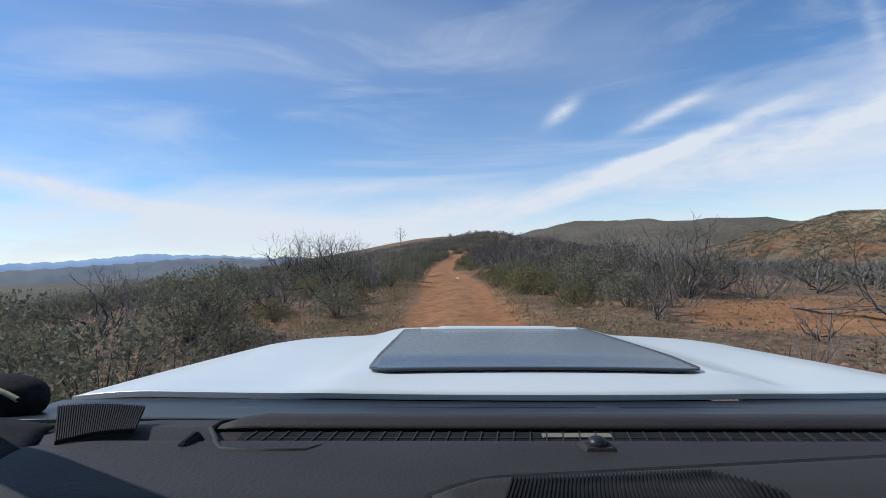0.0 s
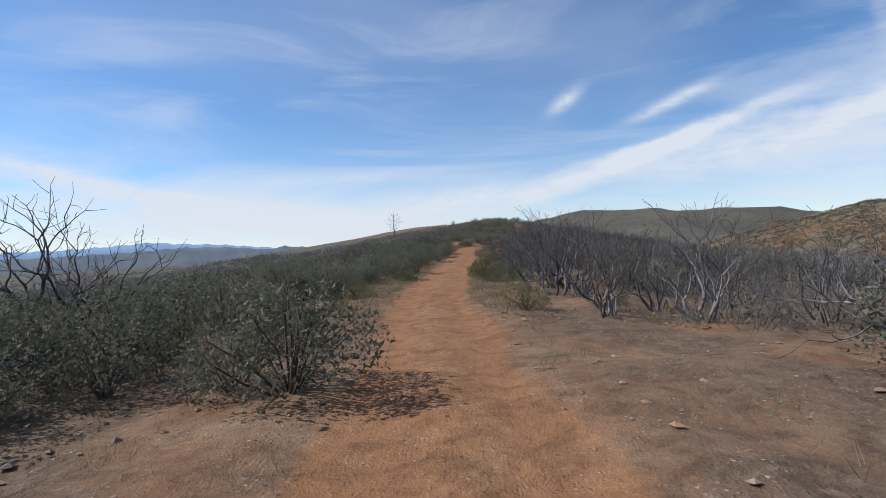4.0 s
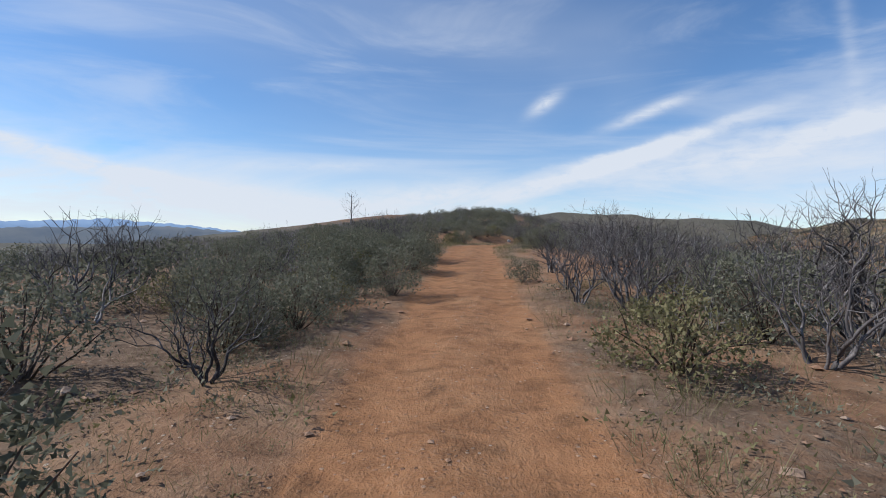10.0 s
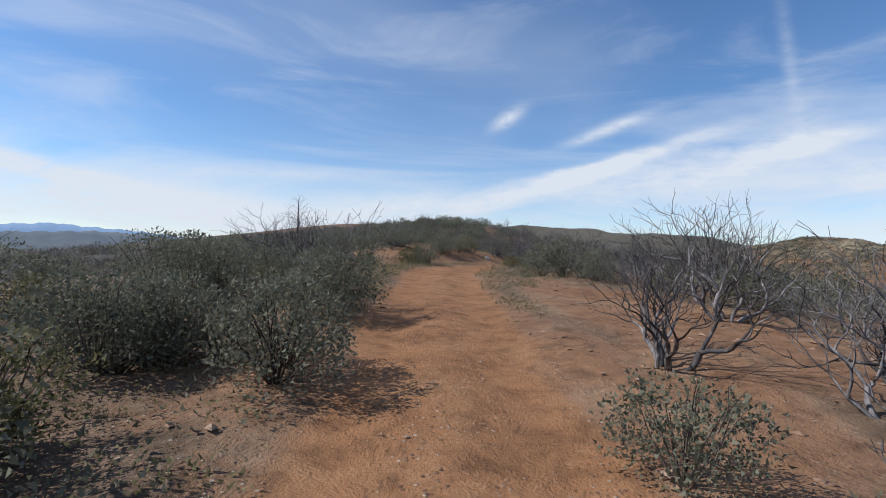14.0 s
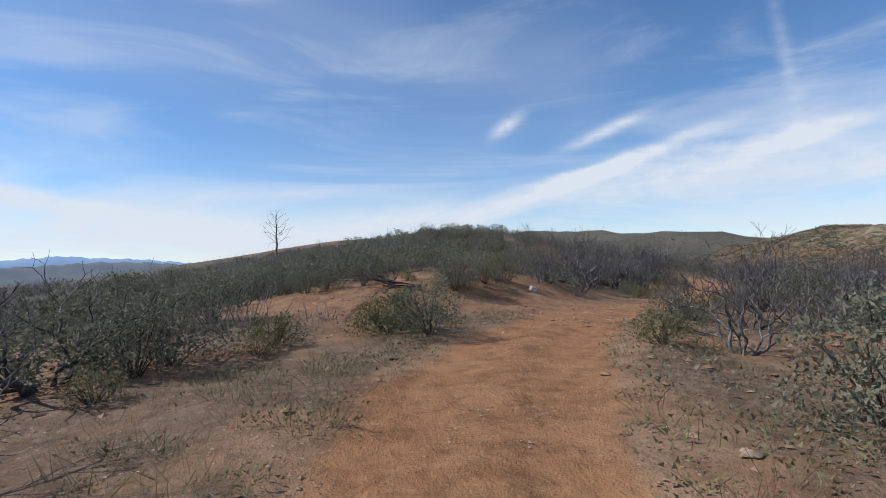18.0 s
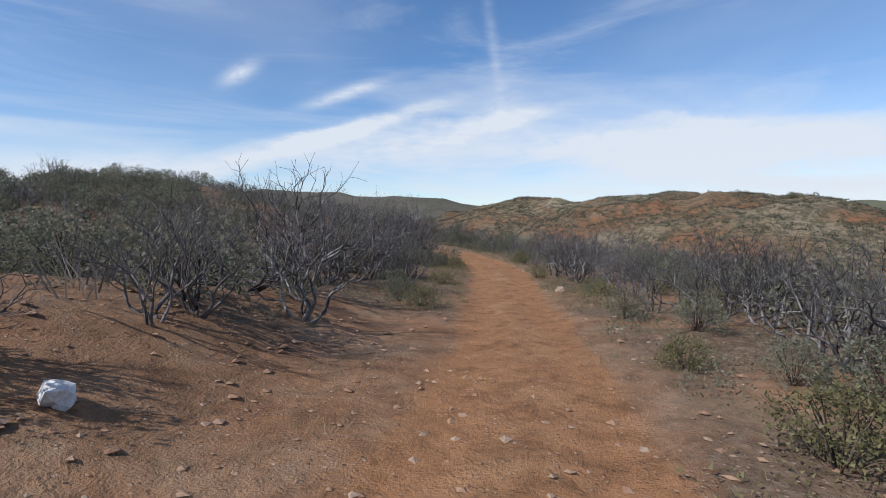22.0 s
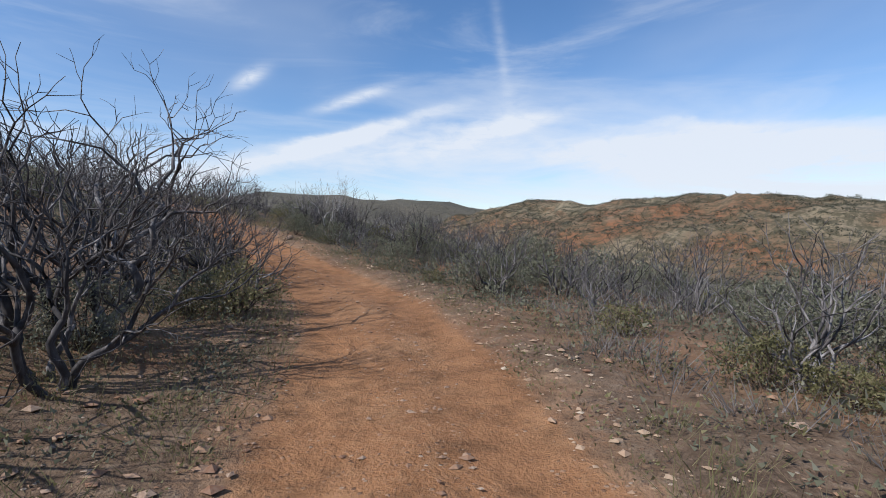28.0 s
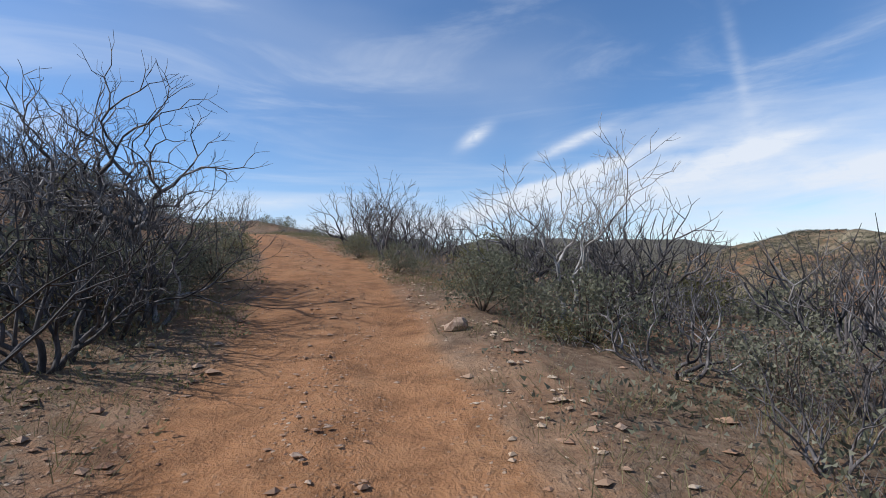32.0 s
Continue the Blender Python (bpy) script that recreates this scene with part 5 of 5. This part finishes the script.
def sheet(fun, nu, nv, thick=0.0):
    """A bent sheet over (u, v) from 0 to 1, with an underside that lies so far below it."""
    g = np.array([[fun(i / nu, j / nv) for i in range(nu + 1)] for j in range(nv + 1)], float)
    nrm = np.cross(np.gradient(g, axis=1), np.gradient(g, axis=0))
    nrm /= np.linalg.norm(nrm, axis=2, keepdims=True) + 1e-12
    if nrm[..., 2].mean() < 0:
        nrm = -nrm
    bm = bmesh.new()
    top = [[bm.verts.new(p_) for p_ in row] for row in g]
    low = [[bm.verts.new(p_) for p_ in row] for row in g - nrm * max(thick, 0.002)]
    for lay in (top, low):
        for j in range(nv):
            for i in range(nu):
                bm.faces.new((lay[j][i], lay[j][i + 1], lay[j + 1][i + 1], lay[j + 1][i])).smooth = True
    rim = [(0, i) for i in range(nu)] + [(j, nu) for j in range(nv)] + [(nv, i) for i in range(nu, 0, -1)] + [(j, 0) for j in range(nv, 0, -1)]
    for (a, b_), (c, d) in zip(rim, rim[1:] + rim[:1]):
        bm.faces.new((top[a][b_], top[c][d], low[c][d], low[a][b_]))
    bmesh.ops.recalc_face_normals(bm, faces=bm.faces[:])
    return bm


def hood_pt(u, v):
    s_ = abs(2 * u - 1)
    y = Y0 + 0.09 * s_ ** 2 * (1 - v) + (Y1 + 0.04 - Y0) * v - 0.26 * v * s_ ** 3.5
    x = MID + (2 * u - 1) * hood_half(v)
    return (x, y, hood_z(x, y))


part("bonnet", (sheet(hood_pt, 64, 40, 0.012), paint), car)


def nose_pt(u, v):
    a = v * 1.45
    x = MID + (2 * u - 1) * (hood_half(1.0) + 0.0 * v)
    y = Y1 + 0.04 - 0.26 * abs(2 * u - 1) ** 3.5 + 0.13 * math.sin(a) + 0.004
    return (x, y, hood_z(x, Y1 + 0.04 - 0.26 * abs(2 * u - 1) ** 3.5) - 0.30 * (1 - math.cos(a)) - 0.02 * v)


part("nose", (sheet(nose_pt, 40, 10, 0.01), paint), car, "white front edge of the bonnet")
for sgn in (-1, 1):
    def fender_pt(u, v, sgn=sgn):
        vv = u
        y = Y0 + 0.08 + (Y1 - 0.24 - Y0 - 0.06) * vv
        edge = MID + sgn * (hood_half(min(1.0, vv)) + 0.008)
        bulge = 0.06 * math.sin(min(1.0, v * 1.3) * math.pi * 0.5)
        return (edge + sgn * bulge, y, hood_z(edge, min(y, Y1)) - 0.012 - 0.5 * v ** 1.3)
    part("fender", (sheet(fender_pt, 30, 12, 0.01), paint), car)


def panel_pt(u, v):
    y, r_ = 1.155 + 0.965 * v, 0.045
    dy = min(y - 1.155, 2.12 - y)
    inset = r_ - math.sqrt(max(0.0, r_ * r_ - (r_ - dy) ** 2)) if dy < r_ else 0.0
    s_ = 2 * u - 1
    x = MID + s_ * (0.392 - 0.012 * v - inset)
    return (x, y + 0.012 * (1 - s_ * s_), hood_z(x, y) + 0.009 + 0.006 * float(smooth(0.0, 0.22, v)))


part("bonnet_panel", (sheet(panel_pt, 40, 60, 0.004), tint), car, "dark tinted panel on the bonnet")


def lip_pt(u, v):
    return (MID + 0.02 + (2 * u - 1) * 0.33, 2.085 + 0.05 * v, hood_z(MID, 2.09) + 0.004 + 0.014 * math.sin(v * math.pi) + (0.006 if 0.12 < u < 0.84 else 0.0))


part("panel_lip", (sheet(lip_pt, 30, 6, 0.004), paint), car)


def box(x0, x1, y0, y1, z0, z1, bev=0.006):
    bm = bmesh.new()
    bmesh.ops.create_cube(bm, size=1.0)
    for v in bm.verts:
        v.co = Vector(((x0 + x1) / 2 + v.co.x * (x1 - x0), (y0 + y1) / 2 + v.co.y * (y1 - y0), (z0 + z1) / 2 + v.co.z * (z1 - z0)))
    if bev:
        bmesh.ops.bevel(bm, geom=bm.edges[:] + bm.verts[:], offset=bev, segments=2, affect="EDGES")
    return bm


def cowl_pt(u, v):
    s_ = abs(2 * u - 1)
    x = MID + (2 * u - 1) * 1.06
    lo, hi = 0.815 + 0.05 * s_ ** 2, 1.046 + 0.07 * s_ ** 2
    return (x, lo + (hi - lo) * v, -0.305 - 0.044 * v - 0.006 * math.sin(v * math.pi) - 0.02 * s_ ** 4)


part("cowl", (sheet(cowl_pt, 40, 8, 0.006), frit), car, "dark glossy band along the foot of the windscreen")
for x0, x1, tl in ((-0.40, 0.30, 3), (0.34, 0.98, 2)):
    bm = box(x0, x1, 0.985, 0.996, -0.356, -0.342, 0.003)
    part("wiper", (bm, black), car)


def dash_z(y):
    return float(np.interp(y, [0.15, 0.49, 0.54, 0.64, 0.67, 0.69, 0.71, 0.74, 0.86], [-0.262, -0.2565, -0.262, -0.2715, -0.276, -0.290, -0.288, -0.286, -0.316]))


def dash_pt(u, v):
    x = -0.90 + 2.15 * u
    y = 0.15 + 0.71 * v
    return (x, y, dash_z(y) - 0.02 * float(smooth(-0.45, -0.7, x)))


dash = part("dashboard", (sheet(dash_pt, 60, 72, 0.02), plastic), car, "dark grey grained plastic dashboard")
# a solid black bar stands in for the slot's dark recess
part("vent_slot", (box(-0.285, 1.10, 0.676, 0.712, -0.2895, -0.2812, 0.0), black), dash, "dark defroster slot")
bm = bmesh.new()
for k in range(60):
    x = -0.27 + k * 0.0228
    q = bmesh.ops.create_cube(bm, size=1.0)["verts"]
    for v in q:
        v.co = Vector((x + v.co.x * 0.0022 + v.co.y * 0.006, 0.694 + v.co.y * 0.034, -0.2808 + v.co.z * 0.003))
for yy in (0.678, 0.690):
    q = bmesh.ops.create_cube(bm, size=1.0)["verts"]
    for v in q:
        v.co = Vector((0.41 + v.co.x * 1.38, yy + v.co.y * 0.002, -0.2812 + v.co.z * 0.002))
tagged(part("vent_grid", (bm, plastic), dash), kind="stuff")


def wedge(x0, x1, y0, y1, z0, z1, taper, mat, name, label="", soft_edge=0.006):
    bm = box(x0, x1, y0, y1, z0, z1, 0.0)
    for v in bm.verts:
        if v.co.z > (z0 + z1) / 2:
            v.co.x = (x0 + x1) / 2 + (v.co.x - (x0 + x1) / 2) * taper
            v.co.y = (y0 + y1) / 2 + (v.co.y - (y0 + y1) / 2) * taper
    bmesh.ops.bevel(bm, geom=bm.edges[:], offset=soft_edge, segments=3, affect="EDGES")
    return part(name, (bm, mat), dash, label)


# ledge behind the slot, with a rounded lip
def ledge_pt(u, v):
    x = -0.335 + 1.45 * u
    y = 0.726 + 0.062 * v
    return (x, y, dash_z(y) + 0.004 + 0.012 * math.sin(min(1.0, v * 1.6 + 0.1) * math.pi * 0.5) * float(smooth(0.0, 0.03, u)))


part("ledge", (sheet(ledge_pt, 50, 10, 0.004), plastic), dash, "raised ledge behind the defroster slot")
v_, f_ = tubes([([(-0.30, 0.770, -0.284), (-0.335, 0.752, -0.282), (-0.338, 0.722, -0.281), (-0.318, 0.690, -0.2795), (-0.300, 0.655, -0.2745), (-0.285, 0.634, -0.2725), (-0.240, 0.625, -0.2718), (-0.175, 0.628, -0.2720), (-0.160, 0.648, -0.2735)], [0.002, 0.004, 0.004, 0.004, 0.004, 0.004, 0.004, 0.004, 0.002])], lambda q: 10)
part("vent_bezel", mesh_of("vent_bezel", v_, f_, plastic, True), dash, "moulded rim round the end of the defroster slot")
wedge(0.160, 0.226, 0.606, 0.662, -0.280, -0.2655, 0.70, plastic, "sensor_base", "", 0.007)
bm = bmesh.new()
bmesh.ops.create_uvsphere(bm, u_segments=20, v_segments=12, radius=0.0125)
for v in bm.verts:
    v.co = Vector((0.193 + v.co.x, 0.636 + v.co.y, -0.2645 + v.co.z * 0.7))
for f in bm.faces:
    f.smooth = True
part("light_sensor", (bm, frit), dash, "glossy black domed light sensor")
part("slot_cover", (box(0.135, 0.232, 0.690, 0.706, -0.2825, -0.2795, 0.001), brass), dash, "pale yellowish strip in the defroster slot")
wedge(-0.345, -0.328, 0.628, 0.690, -0.284, -0.266, 0.6, black, "side_vent", "small dark vent flap", 0.003)


def tray_edge(x):
    return 0.514 + 0.145 * (x + 0.01) - 0.03 * max(0.0, 0.04 - x) / 0.05


def tray_pt(u, v):
    x = -0.012 + 0.97 * u
    y = 0.20 + (tray_edge(x) - 0.20) * v
    return (x, y, dash_z(y) + 0.002 + 0.010 * math.sin(min(1.0, (1 - v) * 14 + 0.05) * math.pi * 0.5))


# a solid black strip stands in for the darkness of the lid's gap
part("tray_gap", (sheet(lambda u, v: (-0.02 + 0.99 * u, tray_edge(-0.02 + 0.99 * u) - 0.004 + 0.016 * v, dash_z(tray_edge(-0.02 + 0.99 * u)) + 0.0022), 40, 2, 0.002), black), dash, "black strip standing in for the dark gap along the lid")
part("upper_tray", (sheet(tray_pt, 40, 40, 0.003), plastic), dash, "lid of the tray on the dashboard")
bm = bmesh.new()
for k in range(64):
    x = 0.068 + k * 0.0040
    y1 = min(0.505 + 0.105 * (x - 0.1), 0.53 - 1.1 * max(0.0, x - 0.27))
    q = bmesh.ops.create_cube(bm, size=1.0)["verts"]
    for v in q:
        y = 0.40 + (y1 - 0.40) * (v.co.y + 0.5)
        v.co = Vector((x + v.co.x * 0.0019 + 0.03 * (v.co.y - 0.5), y, dash_z(y) + 0.0135 + v.co.z * 0.003))
tagged(part("tray_grille", (bm, black), dash, "ribbed dark grille"), kind="stuff")


def corner_pt(u, v):
    xl, xr = -0.513 - 0.095 * v, -0.434 - 0.036 * v
    return (xl + (xr - xl) * u, 0.655 + 0.13 * v + 0.045 * u * (1 - v), -0.2740 + 0.0040 * v + 0.004 * math.sin(u * math.pi))


part("corner_speaker", (sheet(corner_pt, 14, 10, 0.004), black), dash, "dark ribbed speaker grille in the corner of the dashboard")
bm = bmesh.new()
for k in range(36):
    u0 = (k + 0.5) / 36
    for m_ in range(6):
        a, c = Vector(corner_pt(u0, m_ / 6)), Vector(corner_pt(u0, (m_ + 1) / 6))
        q = bmesh.ops.create_cube(bm, size=1.0)["verts"]
        for v in q:
            w_ = a if v.co.y < 0 else c
            v.co = Vector((w_.x + v.co.x * 0.0012, w_.y, w_.z + 0.0012 + v.co.z * 0.0024))
tagged(part("speaker_ribs", (bm, plastic), dash, "pale thin ribs of the speaker grille"), kind="stuff")


def trim_pt(u, v):
    y = 0.16 + 0.66 * v
    xr = -0.40 - 0.10 * v - 0.14 * v * v
    return (-0.97 + (xr + 0.97) * u, y, dash_z(y) + 0.004 + 0.05 * (1 - u) ** 2 - 0.012 * u ** 6)


part("pillar_trim", (sheet(trim_pt, 16, 20, 0.004), black), dash, "black curved trim at the end of the dashboard")
# wing mirror beyond the corner of the windscreen
bm = bmesh.new()
bmesh.ops.create_uvsphere(bm, u_segments=28, v_segments=16, radius=1.0)
for v in bm.verts:
    c = v.co.copy()
    v.co = Vector((-0.905 + math.copysign(abs(c.x) ** 0.7, c.x) * 0.135, 0.965 + c.y * 0.06, -0.318 + math.copysign(abs(c.z) ** 0.75, c.z) * 0.047))
for f in bm.faces:
    f.smooth = True
mirror = part("wing_mirror", (bm, black), car)
v_, f_ = tubes([([(-1.03 + 0.02 * k, 0.925, -0.276 - 0.03 * max(0.0, (k - 7) / 5) ** 2) for k in range(13)], [0.005] * 13)], lambda q: 8)
part("mirror_rim", mesh_of("mirror_rim", v_, f_, amber, True), mirror, "pale amber rim of the mirror")
for sgn, wy in ((-1, 1.55), (1, 1.55), (-1, -1.35), (1, -1.35)):
    wx = MID + sgn * 0.84
    bm = bmesh.new()
    bmesh.ops.create_cone(bm, cap_ends=True, segments=40, radius1=0.39, radius2=0.39, depth=0.26)
    bmesh.ops.bevel(bm, geom=[e for e in bm.edges if abs(e.verts[0].co.z - e.verts[1].co.z) < 1e-5], offset=0.05, segments=3, affect="EDGES")
    bmesh.ops.transform(bm, matrix=pose(wx, wy, -1.11, 0, 90, 0), verts=bm.verts[:])
    wheel = part("wheel", (bm, rubber), car)
    bm = bmesh.new()
    bmesh.ops.create_cone(bm, cap_ends=True, segments=32, radius1=0.22, radius2=0.20, depth=0.27)
    bmesh.ops.transform(bm, matrix=pose(wx, wy, -1.11, 0, 90, 0), verts=bm.verts[:])
    part("rim", (bm, steel), wheel)
part("bumper", (box(MID - 0.88, MID + 0.88, 2.20, 2.42, -1.0, -0.72, 0.05), black), car)
part("underbody", (box(MID - 0.70, MID + 0.70, 0.55, 2.22, -0.98, -0.55, 0.03), black), car)
part("firewall", (box(MID - 0.84, MID + 0.84, 0.60, 0.86, -0.95, -0.37, 0.02), black), car)


# the cabin round the eye: lower body, pillars and roof, its glass left out
part("lower_body", (box(MID - 0.86, MID + 0.86, -2.35, 0.58, -0.92, -0.40, 0.05), paint), car)


# out of view; added, its front edge drawn forward to shade the dash
def roof_pt(u, v):
    s_ = 2 * u - 1
    return (MID + s_ * 0.83, -2.2 + 2.74 * v, 0.345 - 0.03 * s_ * s_ - 0.035 * (2 * v - 1) ** 4)


part("roof", (sheet(roof_pt, 20, 20, 0.03), paint), car)
for sgn in (-1, 1):
    for y0, z0, y1 in ((0.84, -0.33, 0.34), (-0.75, -0.42, -0.72), (-2.3, -0.42, -2.15)):
        a0, a1 = np.array((MID + sgn * (1.10 if y0 > 0 else 0.84), y0, z0)), np.array((MID + sgn * 0.81, y1, 0.315))
        v_, f_ = tubes([([a0 + (a1 - a0) * k / 4 for k in range(5)], [0.032] * 5)], lambda q: 8)
        part("pillar", mesh_of("pillar", v_, f_, black, True), car)
